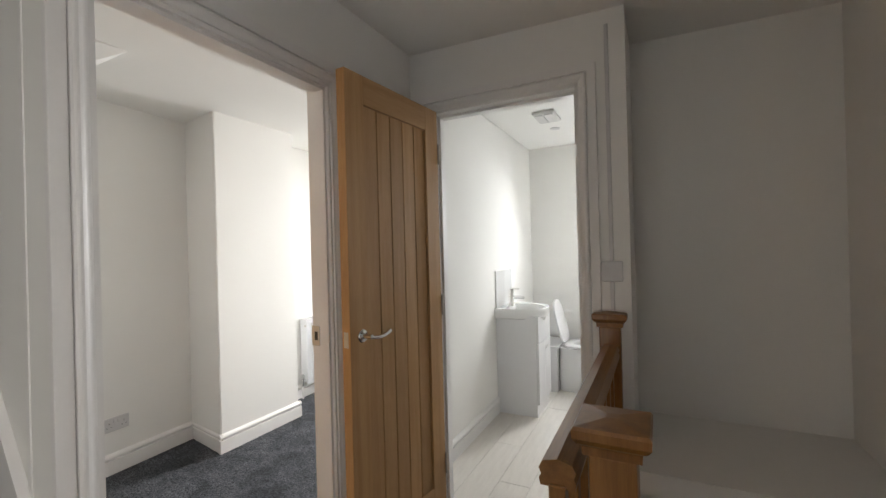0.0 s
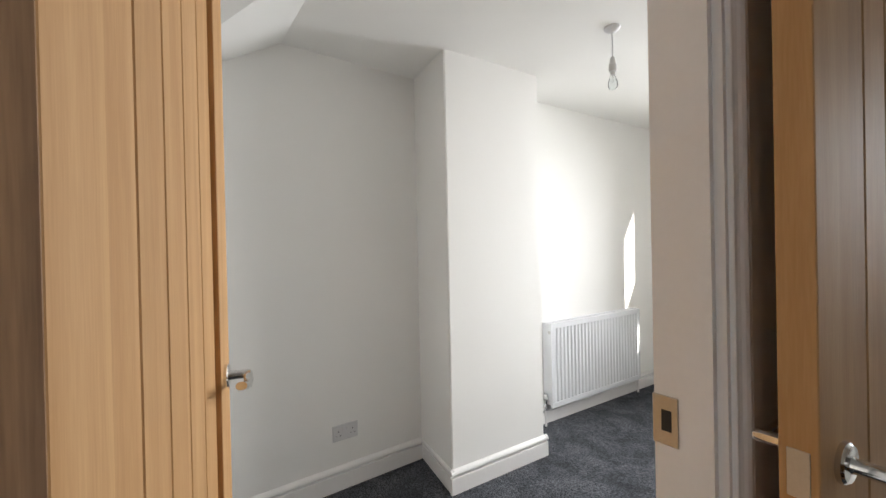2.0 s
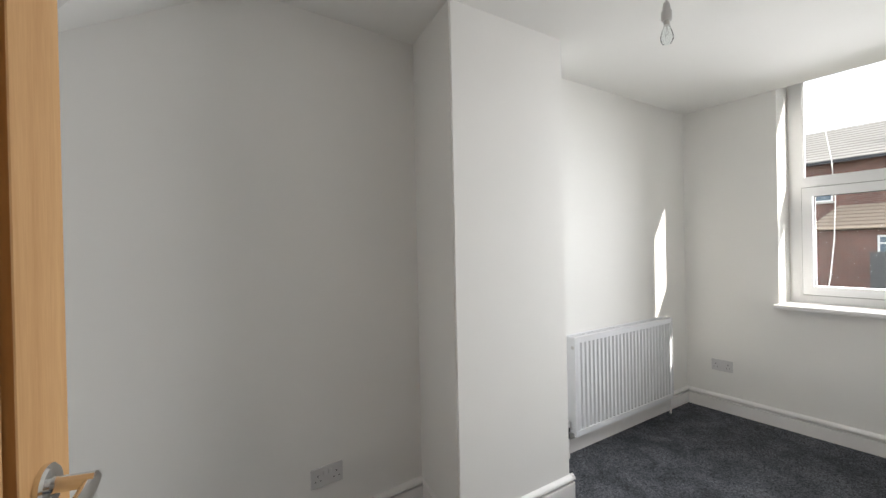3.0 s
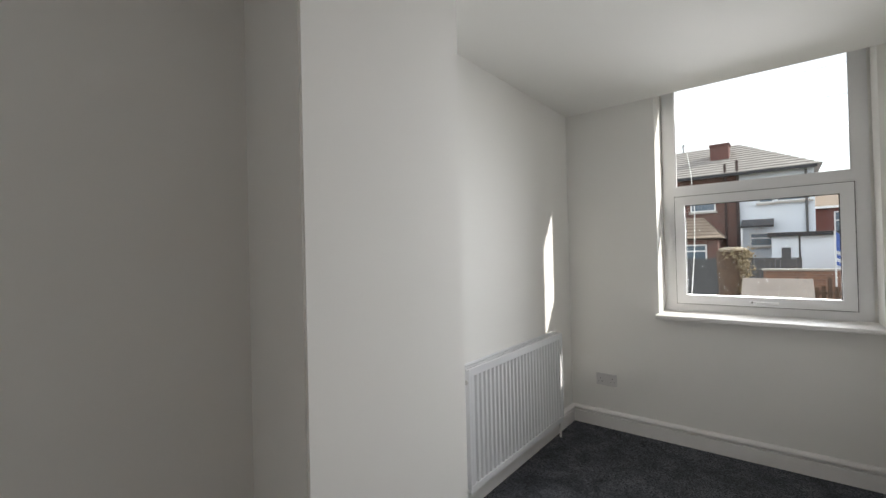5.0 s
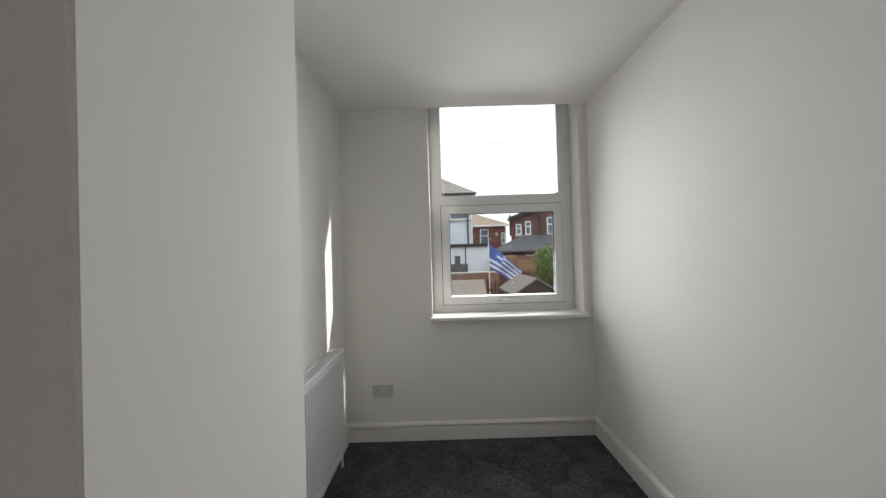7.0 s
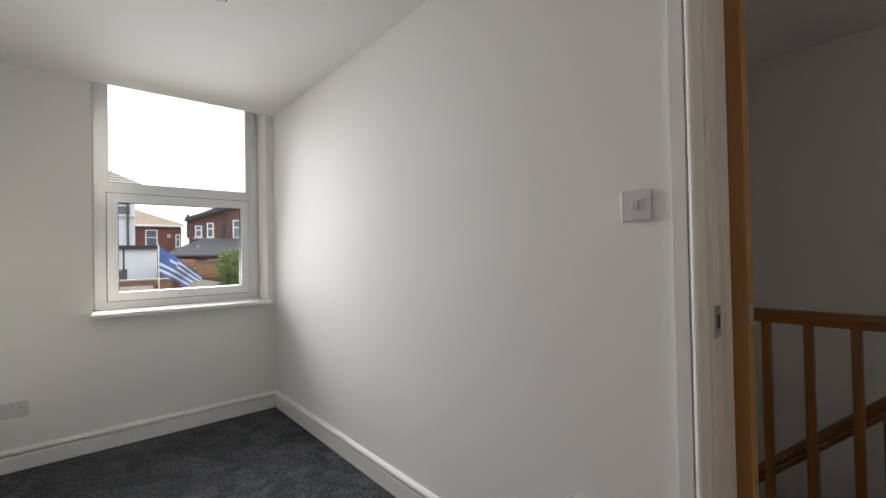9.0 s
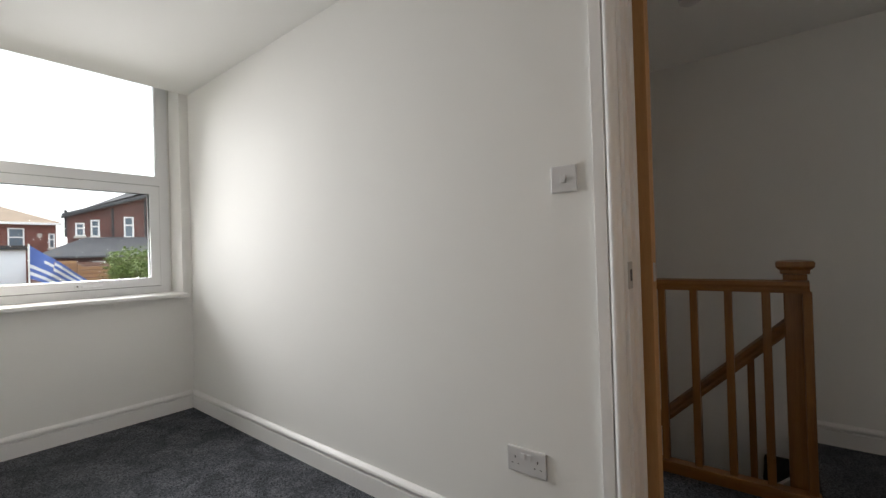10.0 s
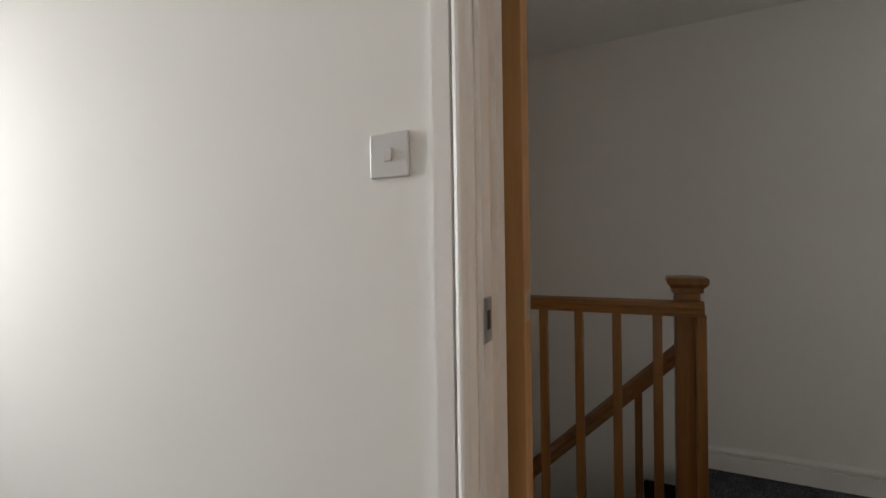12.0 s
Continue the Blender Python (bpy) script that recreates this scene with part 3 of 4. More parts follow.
def upvc_window(name, x0, x1, z0, z1, y, transom, sash_below, label, glazing, above=None):
    """Outer frame, a transom, a fixed light above and a top-hung sash below with its own frame, beads, pane and handle."""
    w = tagged(new(name), label, "window", kind="structure")
    f = 0.072
    yo, yi = y + 0.06, y
    part("window_frame", boxes((x0, yi, z0, x0 + f, yo, z1), (x1 - f, yi, z0, x1, yo, z1), (x0 + f, yi, z0, x1 - f, yo, z0 + f), (x0 + f, yi, z1 - f, x1 - f, yo, z1), (x0 + f, yi, transom - 0.034, x1 - f, yo, transom + 0.034)), UPVC, w)
    for a0, b0, a1, b1 in ((x0 + f, transom + 0.034, x1 - f, z1 - f),):
        part("bead", boxes((a0, yi + 0.008, b0, a0 + 0.007, yi + 0.03, b1), (a1 - 0.007, yi + 0.008, b0, a1, yi + 0.03, b1), (a0 + 0.007, yi + 0.008, b0, a1 - 0.007, yi + 0.03, b0 + 0.008)), UPVC, w)
        p = part("pane", boxes((a0 + 0.004, yi + 0.03, b0 + 0.004, a1 - 0.004, yi + 0.036, b1)), above or glazing, w)
        p.visible_shadow = False
    a0, a1, b0, b1 = x0 + f - 0.004, x1 - f + 0.004, z0 + f - 0.004, transom - 0.034
    s = 0.060
    sash = part("sash", boxes((a0, yi - 0.016, b0, a0 + s, yi + 0.045, b1), (a1 - s, yi - 0.016, b0, a1, yi + 0.045, b1), (a0 + s, yi - 0.016, b0, a1 - s, yi + 0.045, b0 + s), (a0 + s, yi - 0.016, b1 - s, a1 - s, yi + 0.045, b1)), UPVC, w)
    e = 0.004
    # Black strip that draws the dark gap between sash and frame in colour.
    part("sash_gap_strip", boxes((a0 - e, yi - 0.006, b0 - e, a0, yi - 0.001, b1 + e), (a1, yi - 0.006, b0 - e, a1 + e, yi - 0.001, b1 + e), (a0, yi - 0.006, b0 - e, a1, yi - 0.001, b0), (a0, yi - 0.006, b1, a1, yi - 0.001, b1 + e)), RUBBER, w, "black strip drawn for the dark gap round the sash")
    part("gasket", boxes((a0 + s, yi + 0.004, b0 + s, a0 + s + 0.004, yi + 0.02, b1 - s), (a1 - s - 0.004, yi + 0.004, b0 + s, a1 - s, yi + 0.02, b1 - s), (a0 + s + 0.004, yi + 0.004, b1 - s - 0.004, a1 - s - 0.004, yi + 0.02, b1 - s)), RUBBER, sash)
    p = part("pane", boxes((a0 + s - 0.003, yi + 0.02, b0 + s - 0.003, a1 - s + 0.003, yi + 0.026, b1 - s + 0.003)), glazing, sash)
    p.visible_shadow = False
    cx = (a0 + a1) / 2
    hd = part("window_handle", soft_box(cx - 0.045, yi - 0.026, b0 + 0.018, cx + 0.045, yi - 0.0165, b0 + 0.036, 0.003), UPVC, sash, "white espagnolette handle")
    part("grip", soft_box(cx - 0.01, yi - 0.040, b0 + 0.016, cx + 0.10, yi - 0.0265, b0 + 0.033, 0.004), UPVC, hd)
    part("lock_button", lathe([(0.002, yi - 0.028), (0.005, yi - 0.0275), (0.005, yi - 0.026)], 10, "y", (cx - 0.03, 0, b0 + 0.027)), DARK, hd)
    return w


win1 = upvc_window("window_1", -1.12, -0.076, WZ0, 2.575, 4.765, 1.691, True, "white upvc window with a top-hung lower sash", GLASS)
part("window_sill", soft_box(WX0 - 0.010, 4.482, WZ0 - 0.014, WX1 + 0.010, 4.765, WZ0 + 0.012, 0.006), GLOSS, win1, "white-painted window board")
# Out-of-view window made up to hold the added landing lamp.
win3 = upvc_window("unseen_landing_window", 0.25, 1.05, 0.90, 2.10, 2.03, 1.6, True, "unseen white upvc window added to go with the landing lamp", FROST)
win3.matrix_basis = pose(0, 0, 0, 0, 0, -90)
upvc_window("window_2", BWX0, BWX1, BWZ, 2.575, 4.742, 1.69, True, "white upvc bathroom window with frosted glass", FROST, GLASS)

# ---- bedroom fixtures ----


def radiator(at, length, height):
    """A double-panel convector: fluted front and back, top grille, side panels, valves and tails; it stands off a wall at local x = 0, along +y."""
    r = thing("radiator", "white double-panel convector radiator below the sunlit wall", "radiator", at)
    n = 26
    for x, nm in ((0.098, "front_panel"), (0.032, "back_panel")):
        o = []
        pitch = (length - 0.06) / n
        o.append((x - 0.006, 0))
        for i in range(n):
            y = 0.03 + i * pitch
            o += [(x + 0.0, y), (x + 0.0, y + pitch * 0.30), (x - 0.008, y + pitch * 0.48), (x - 0.008, y + pitch * 0.78)]
        o += [(x, length - 0.03), (x, length), (x - 0.012, length), (x - 0.012, 0)]
        part(nm, prism(o, "z", 0.035, height - 0.035), ENAMEL, r)
        part("seam", boxes((x - 0.012, 0, 0, x + 0.002, length, 0.035)), ENAMEL, r)
        part("seam", boxes((x - 0.012, 0, height - 0.035, x + 0.002, length, height - 0.004)), ENAMEL, r)
    g = [(0.022, 0.0, height - 0.006, 0.104, 0.012, height + 0.004), (0.022, length - 0.012, height - 0.006, 0.104, length, height + 0.004), (0.022, 0.012, height - 0.006, 0.034, length - 0.012, height + 0.004), (0.092, 0.012, height - 0.006, 0.104, length - 0.012, height + 0.004)]
    y = 0.03
    while y < length - 0.03:
        g.append((0.034, y, height - 0.004, 0.092, y + 0.010, height + 0.002))
        y += 0.024
    part("top_grille", boxes(*g), ENAMEL, r)
    for y in (-0.003, length):
        part("side_panel", boxes((0.022, y, 0.02, 0.104, y + 0.003, height)), ENAMEL, r)
    for y, s in ((-0.03, 1), (length + 0.03, -1)):
        v = part("valve", lathe([(0.004, -0.055), (0.008, -0.055), (0.008, -0.012), (0.013, -0.010), (0.013, 0.014), (0.006, 0.016)], 16, "z", (0.064, y, 0.045)), CHROME, r, "chrome radiator valve", smooth=True)
        part("tail", tube([(0.064, y, 0.045), (0.064, y + s * 0.032, 0.045)], 0.009, 12), CHROME, v, smooth=True)
        part("valve_cap", lathe([(0.003, 0.016), (0.014, 0.016), (0.016, 0.024), (0.015, 0.046), (0.010, 0.052), (0.003, 0.053)], 16, "z", (0.064, y, 0.045)), PLASTIC, v, "white plastic cap", smooth=True)
        part("pipe", tube([(0.064, y, 0.0 - at[2]), (0.064, y, -0.01)], 0.0075, 12), GLOSS, r, smooth=True)
    part("plug", lathe([(0.003, -0.004), (0.012, -0.004), (0.012, -0.001)], 14, "y", (0.098 - 0.012, -0.002, height - 0.06)), GREYPLASTIC, r)
    return r


radiator((-1.772, 3.085, 0.130), 1.10, 0.602)


def socket(at, turn, label):
    """A double switched socket; its back is local x = 0 and it faces +x."""
    s = thing("wall_socket", label, "socket", at, turn, "double sockets")
    part("plate", soft_box(0, -0.073, -0.043, 0.009, 0.073, 0.043, 0.003), PLASTIC, s)
    for c in (-0.012, 0.012):
        part("rocker", soft_box(0.0085, c - 0.007, 0.008, 0.0125, c + 0.007, 0.028, 0.0012, 1), PLASTIC, s)
    for c in (-0.042, 0.042):
        part("pin_holes", boxes((0.0085, c - 0.002, 0.004, 0.0094, c + 0.002, 0.013), (0.0085, c - 0.0145, -0.016, 0.0094, c - 0.0085, -0.0125), (0.0085, c + 0.0085, -0.016, 0.0094, c + 0.0145, -0.0125)), DARK, s)
    return s


def switch(at, turn, label, gang=1):
    s = thing("light_switch", label, "switch", at, turn)
    part("plate", soft_box(0, -0.043, -0.043, 0.009, 0.043, 0.043, 0.003), PLASTIC, s)
    part("rocker", soft_box(0.0085, -0.009, -0.013, 0.0135, 0.009, 0.013, 0.0014, 1), PLASTIC, s)
    for c in (-0.03, 0.03):
        part("screw", lathe([(0.001, 0.0088), (0.003, 0.0094), (0.0032, 0.0088)], 8, "x", (0, c, 0)), PLASTIC, s)
    return s


socket((-1.833, 1.608, 0.305), 3.5, "white double socket above the skirting by the chimney breast")
socket((-1.496, YW, 0.350), -90, "white double socket on the window wall")
socket((0, 1.812, 0.374), 180, "white double socket beside the bedroom door")
switch((0, 1.649, 1.322), 180, "white single light switch beside the bedroom door")

# pendant
pend = thing("pendant_light", "bare clear bulb on a short white flex from the ceiling", "pendant light", (-0.832, 2.610, H))
part("ceiling_rose", lathe([(0.004, 0), (0.038, 0), (0.037, -0.010), (0.022, -0.022), (0.006, -0.026)], 24), PLASTIC, pend, smooth=True)
part("flex", tube([(0, 0, -0.02), (0.001, 0, -0.08), (0, 0, -0.15)], 0.0032, 8), PLASTIC, pend, smooth=True)
part("lampholder", lathe([(0.004, -0.14), (0.010, -0.145), (0.013, -0.16), (0.0145, -0.175), (0.0185, -0.178), (0.0185, -0.205), (0.0165, -0.212), (0.012, -0.212)], 20), GREYPLASTIC, pend, smooth=True)
part("bulb_cap", lathe([(0.003, -0.208), (0.0105, -0.208), (0.0105, -0.228), (0.003, -0.228)], 16), STEEL, pend, smooth=True)
part("bulb", lathe([(0.010, -0.226), (0.012, -0.236), (0.0185, -0.254), (0.0225, -0.270), (0.0215, -0.284), (0.015, -0.296), (0.003, -0.301)], 24), BULB, pend, "clear glass bulb", smooth=True)
part("filament", tube([(0, 0, -0.23), (0.006, 0, -0.262), (-0.006, 0, -0.268), (0, 0, -0.23)], 0.0012, 6), STEEL, pend)

# ---- landing: balustrade, stairs ----


def newel(at, label, half=False, z0=-0.02, top=0.97):
    w = 0.042
    n = thing("newel_post", label, "newel post", at)
    part("post", soft_box(-w, -w, z0, w, 0.0 if half else w, top, 0.004), PINE, n)
    t = top
    prof = [(0.042, t), (0.051, t + 0.003), (0.052, t + 0.020), (0.060, t + 0.026), (0.067, t + 0.036), (0.068, t + 0.052), (0.064, t + 0.058), (0.0, t + 0.066)]
    rings = [[(-r, -r, h), (r, -r, h), (r, 0.0 if half else r, h), (-r, 0.0 if half else r, h)] for r, h in prof[:-1]]
    rings.append([(-0.012, -0.012, t + 0.064), (0.012, -0.012, t + 0.064), (0.012, 0.0 if half else 0.012, t + 0.064), (-0.012, 0.0 if half else 0.012, t + 0.064)])
    part("cap", loft(rings), PINE, n, "moulded square cap")
    return n


newel((1.160, 1.058, 0), "varnished pine newel post at the stair head", z0=-0.3, top=0.955)
newel((1.060, BY, 0), "varnished pine half newel against the wall", half=True, top=1.005)
RAIL = [(-0.028, 0.0), (-0.030, 0.012), (-0.026, 0.02), (-0.030, 0.03), (-0.024, 0.044), (0, 0.050), (0.024, 0.044), (0.030, 0.03), (0.026, 0.02), (0.030, 0.012), (0.028, 0.0)]
bal = thing("balustrade", "varnished pine landing balustrade with square balusters", "balustrade", (1.060, 0.012, 0))
part("handrail", prism([(x * 1.2, z * 1.1 + 0.880) for x, z in RAIL], "y", 1.002, BY - 0.054), PINE_Y, bal)
part("base_rail", soft_box(-0.03, 0.985, -0.035, 0.03, BY - 0.012, 0.022, 0.004), PINE_Y, bal)
for i in range(8):
    y = 1.010 + i * 0.1400
    part("baluster", soft_box(-0.016, y - 0.016, 0.024, 0.016, y + 0.016, 0.886, 0.002, 1), PINE, bal)
part("fascia", boxes((0.031, 1.087, -0.25, 0.05, BY - 0.012, 0.01)), GLOSS, bal)

srail = thing("stair_balustrade", "dark varnished pine handrail running down the stairs", "balustrade", (1.172, 1.10, 0))
pts = []
for y, z in ((0, 0.73), (1.30, -0.57)):
    pts.append([(x * 1.25, y - h * 0.3, z + h * 1.9 - 0.06) for x, h in RAIL])
part("handrail", loft(pts), PINE_Y, srail)
for i in range(5):
    y = 0.13 + i * 0.22
    z = 0.69 - y * 1.0
    part("baluster", soft_box(-0.014, y - 0.014, z - 0.86, 0.014, y + 0.014, z, 0.002, 1), PINE, srail)
part("string", loft([[(-0.015, 0, -0.30), (0.015, 0, -0.30), (0.015, 0, 0.02), (-0.015, 0, 0.02)], [(-0.015, 1.3, -1.53), (0.015, 1.3, -1.53), (0.015, 1.3, -1.2), (-0.015, 1.3, -1.2)]]), GLOSS, srail)

down = thing("staircase_down", "straight flight of stairs carpeted in charcoal", "staircase", (0, 1.0, 0))
for k in range(1, 8):
    part("step", soft_box(1.19, (k - 1) * 0.21 - 0.02, -0.2 * k - 0.25, SX1, k * 0.21, -0.2 * k, 0.012), SHADED_STAIRCARPET, down)

up = thing("staircase_up", "steep attic stairs carpeted in charcoal beside a white string", "staircase", (0, 0, 0))
for k in range(1, 10):
    x = -0.115 - 0.148 * (k - 5)
    part("step", soft_box(x - (0.168 if k < 9 else 0.65), -0.36, 0.0 if k < 3 else 0.2 * k - 0.5, x, 0.581, 0.2 * k - 0.08, 0.016), SHADED_STAIRCARPET, up)
part("string", prism([(x, z + 0.10) for x, z in [(-0.71, 1.68), (0.098, 0.59), (0.098, 0.0), (-0.71, 1.1)]], "y", 0.582, 0.604), GLOSS, up, "white-painted stair string")

fuse = thing("fused_spur", "white blank switch plate with surface trunking", "switch", (1.072, BY, 1.237), -90)
part("plate", soft_box(0, -0.043, -0.043, 0.011, 0.043, 0.043, 0.003), PLASTIC, fuse)
part("trunking", soft_box(0, -0.008, 0.043, 0.008, 0.008, 1.05, 0.002, 1), PLASTIC, fuse)
part("trunking", soft_box(0, -0.008, -0.21, 0.008, 0.008, -0.043, 0.002, 1), PLASTIC, fuse)
socket((1.30, 2.50, 0.16), -90, "white socket on the stairwell end wall")
alarm = thing("smoke_alarm", "round white smoke alarm on the landing ceiling", "smoke alarm", (1.13, 1.42, 2.348))
part("base", lathe([(0.004, 0), (0.055, 0), (0.055, -0.012), (0.004, -0.012)], 32), PLASTIC, alarm, smooth=True)
part("cover", lathe([(0.05, -0.012), (0.05, -0.028), (0.040, -0.036), (0.004, -0.038)], 32), PLASTIC, alarm, smooth=True)

# ---- bathroom ----
bath_floor = setting("floor_bathroom", boxes((0.03, BY + 0.05, -0.2, BR, YW + 0.05, 0.018)), GROUT, "pale limed plank floor", "floor")
van = thing("vanity_unit", "white gloss vanity unit with ceramic basin", "vanity unit", (BATHX, 3.42, 0.02))
part("cabinet", soft_box(0, 0, 0.0, 0.325, 0.40, 0.79, 0.002, 1), VANITY, van)
for y0 in (0.004, 0.202):
    d = part("door", soft_box(0.326, y0, 0.10, 0.344, y0 + 0.194, 0.57, 0.002, 1), VANITY, van)
    part("knob", lathe([(0.003, 0.344), (0.005, 0.346), (0.010, 0.358), (0.009, 0.364), (0.002, 0.366)], 14, "x", (0, 0.17 if y0 < 0.1 else 0.23, 0.52)), CHROME, d, smooth=True)
part("drawer", soft_box(0.326, 0.004, 0.575, 0.344, 0.396, 0.785, 0.002, 1), VANITY, van)
basin = thing("basin", "white ceramic basin with a bowed front", "basin", (BATHX, 3.62, 0.81))
rim = []
for s, z in ((0.93, -0.03), (0.985, -0.02), (1.0, 0.0), (1.0, 0.045), (0.985, 0.052)):
    ring = []
    for x, y in ((0, -0.225), (0.16, -0.225), (0.24, -0.215), (0.31, -0.17), (0.365, -0.10), (0.385, 0), (0.365, 0.10), (0.31, 0.17), (0.24, 0.215), (0.16, 0.225), (0, 0.225)):
        ring.append((x * s, y * s, z))
    rim.append(ring)
body_rings = list(rim)
for s, z in ((0.78, 0.048), (0.70, 0.01), (0.45, -0.05), (0.12, -0.06)):
    body_rings.append([(0.225 + (x - 0.225) * s, y * s, z) for x, y, _ in rim[3]])
part("bowl", loft(body_rings), CERAMIC, basin, smooth=True)
under = [[(0.22 + (x - 0.22) * s, y * s, z) for x, y, _ in rim[2]] for s, z in ((0.93, 0.0), (0.80, -0.05), (0.55, -0.09))]
part("underside", loft(under), CERAMIC, basin, smooth=True)
tap = thing("basin_tap", "chrome single-lever basin mixer tap", "tap", (BATHX + 0.07, 3.62, 0.86))
part("body", lathe([(0.004, 0), (0.024, 0), (0.022, 0.006), (0.020, 0.11), (0.021, 0.135), (0.004, 0.14)], 20), CHROME, tap, smooth=True)
part("spout", tube([(0.01, 0, 0.07), (0.06, 0, 0.075), (0.11, 0, 0.07)], [0.013, 0.012, 0.011], 14), CHROME, tap, smooth=True)
part("lever", soft_box(-0.01, -0.008, 0.138, 0.07, 0.008, 0.150, 0.003), CHROME, tap)
splash = thing("splashback", "small white tiled splashback behind the basin", "splashback", (BATHX, 3.42, 0.862))
for i in range(2):
    part("tile", soft_box(0, i * 0.201, 0, 0.012, i * 0.201 + 0.199, 0.30, 0.002, 1), CERAMIC, splash)
toilet = thing("toilet", "white ceramic back-to-wall toilet with the lid raised", "toilet", (BATHX + 0.33, 4.26, 0.02))


def oval(x0, x1, w, z, n=24):
    out = []
    for k in range(n):
        a = k * math.tau / n
        c, s = math.cos(a), math.sin(a)
        k2 = 0.55 if c < 0 else 0.8
        c, s = math.copysign(abs(c) ** k2, c), math.copysign(abs(s) ** k2, s)
        out.append(((x0 + x1) / 2 + c * (x1 - x0) / 2, s * w, z))
    return out


part("pan", loft([oval(0.0, 0.40, 0.150, 0.0), oval(0.0, 0.402, 0.152, 0.02), oval(0.0, 0.42, 0.160, 0.22), oval(0.01, 0.50, 0.178, 0.34), oval(0.01, 0.51, 0.182, 0.38), oval(0.01, 0.51, 0.180, 0.40), oval(0.12, 0.47, 0.125, 0.40), oval(0.16, 0.40, 0.09, 0.28)]), CERAMIC, toilet, smooth=True)
part("box_unit", soft_box(-0.33, -0.20, 0.0, 0.015, 0.22, 0.40, 0.004), VANITY, toilet)
part("box_top", soft_box(-0.33, -0.21, 0.401, 0.03, 0.23, 0.419, 0.003), VANITY, toilet)
seat = [oval(0.06, 0.515, 0.187, 0.405), oval(0.06, 0.52, 0.190, 0.418), oval(0.07, 0.51, 0.182, 0.426), oval(0.14, 0.46, 0.12, 0.426), oval(0.15, 0.45, 0.115, 0.405)]
part("seat", loft(seat, cap=False), PLASTIC, toilet, smooth=True)
lid_rings = [[(0.055 + d - p[0] * 0.22, p[1], 0.435 + p[0] * 0.92) for p in oval(0.0, 0.42, 0.183, 0)] for d in (0.0, 0.018)]
part("lid", loft(lid_rings), PLASTIC, toilet, "raised white lid", smooth=True)
part("hinge_bar", tube([(0.05, -0.10, 0.425), (0.05, 0.10, 0.425)], 0.010, 10), CHROME, toilet, smooth=True)
vent = thing("extractor_fan", "square white ceiling extractor fan", "extractor fan", (0.50, 3.50, HL))
part("frame", soft_box(-0.085, -0.13, -0.022, 0.085, 0.13, 0.0, 0.006), GREYPLASTIC, vent)
for i in range(2):
    part("slat", soft_box(-0.07 + i * 0.075, -0.11, -0.030, -0.005 + i * 0.075, 0.11, -0.0225, 0.003), GREYPLASTIC, vent)
dl = thing("downlight", "small recessed white ceiling downlight", "downlight", (0.48, 3.90, HL))
part("bezel", lathe([(0.028, 0), (0.043, 0), (0.042, -0.005), (0.030, -0.006)], 28), PLASTIC, dl, smooth=True)
part("lens", lathe([(0.001, -0.002), (0.029, -0.002), (0.029, 0.0), (0.001, 0.0)], 24), GREYPLASTIC, dl, smooth=True)

# ---- outside: back gardens, sheds and houses ----
gr = bmesh.new()
rows = [(-600, -2.9), (4.9, -2.9), (9, -2.3), (20, -0.8), (40, -0.6), (120, 0.0), (900, 0.0)]
gv = [[gr.verts.new((x, y, z)) for x in (-900, -40, -10, 0, 10, 40, 900)] for y, z in rows]
for r0, r1 in zip(gv, gv[1:]):
    for i in range(6):
        gr.faces.new((r0[i], r0[i + 1], r1[i + 1], r1[i]))
setting("ground", gr, GRASS, "rough ground of back yards and gardens", "ground")


def hip_roof(x0, x1, y0, y1, z, ridge, hip0, hip1, ext=0.25):
    """A hipped roof; hip0 and hip1 are how far the ridge stops short of each end (0 for a gable)."""
    bm = bmesh.new()
    x0, x1, y0, y1 = x0 - ext, x1 + ext, y0 - ext, y1 + ext
    ym = (y0 + y1) / 2
    a, b, c, d = [bm.verts.new((x, y, z)) for x, y in ((x0, y0), (x1, y0), (x1, y1), (x0, y1))]
    e, f = bm.verts.new((x0 + hip0, ym, ridge)), bm.verts.new((x1 - hip1, ym, ridge))
    for face in ((a, b, f, e), (c, d, e, f), (b, c, f), (d, a, e), (a, d, c, b)):
        bm.faces.new(face)
    return bm


def tile_courses(x0, x1, y0, y1, z, ridge, hip0, hip1, n, ext=0.25, lap=0.05):
    """Courses of tiles on the front slope, each a thin lapped strip cut to the hips."""
    bm = bmesh.new()
    x0, x1, y0, y1 = x0 - ext, x1 + ext, y0 - ext, y1 + ext
    ym = (y0 + y1) / 2
    for i in range(n):
        u0, u1 = i / n, (i + 1) / n
        pts = []
        for u, lift in ((u0, lap), (u1, 0.008)):
            pts.append(((x0 + hip0 * u, y0 + (ym - y0) * u - lift * 0.3, z + (ridge - z) * u + lift), (x1 - hip1 * u, y0 + (ym - y0) * u - lift * 0.3, z + (ridge - z) * u + lift)))
        (a, b), (d, c) = pts
        lowa, lowb = (a[0], a[1], a[2] - lap), (b[0], b[1], b[2] - lap)
        v = [bm.verts.new(p) for p in (a, b, c, d, lowa, lowb)]
        bm.faces.new((v[0], v[1], v[2], v[3]))
        bm.faces.new((v[4], v[5], v[1], v[0]))
    return bm


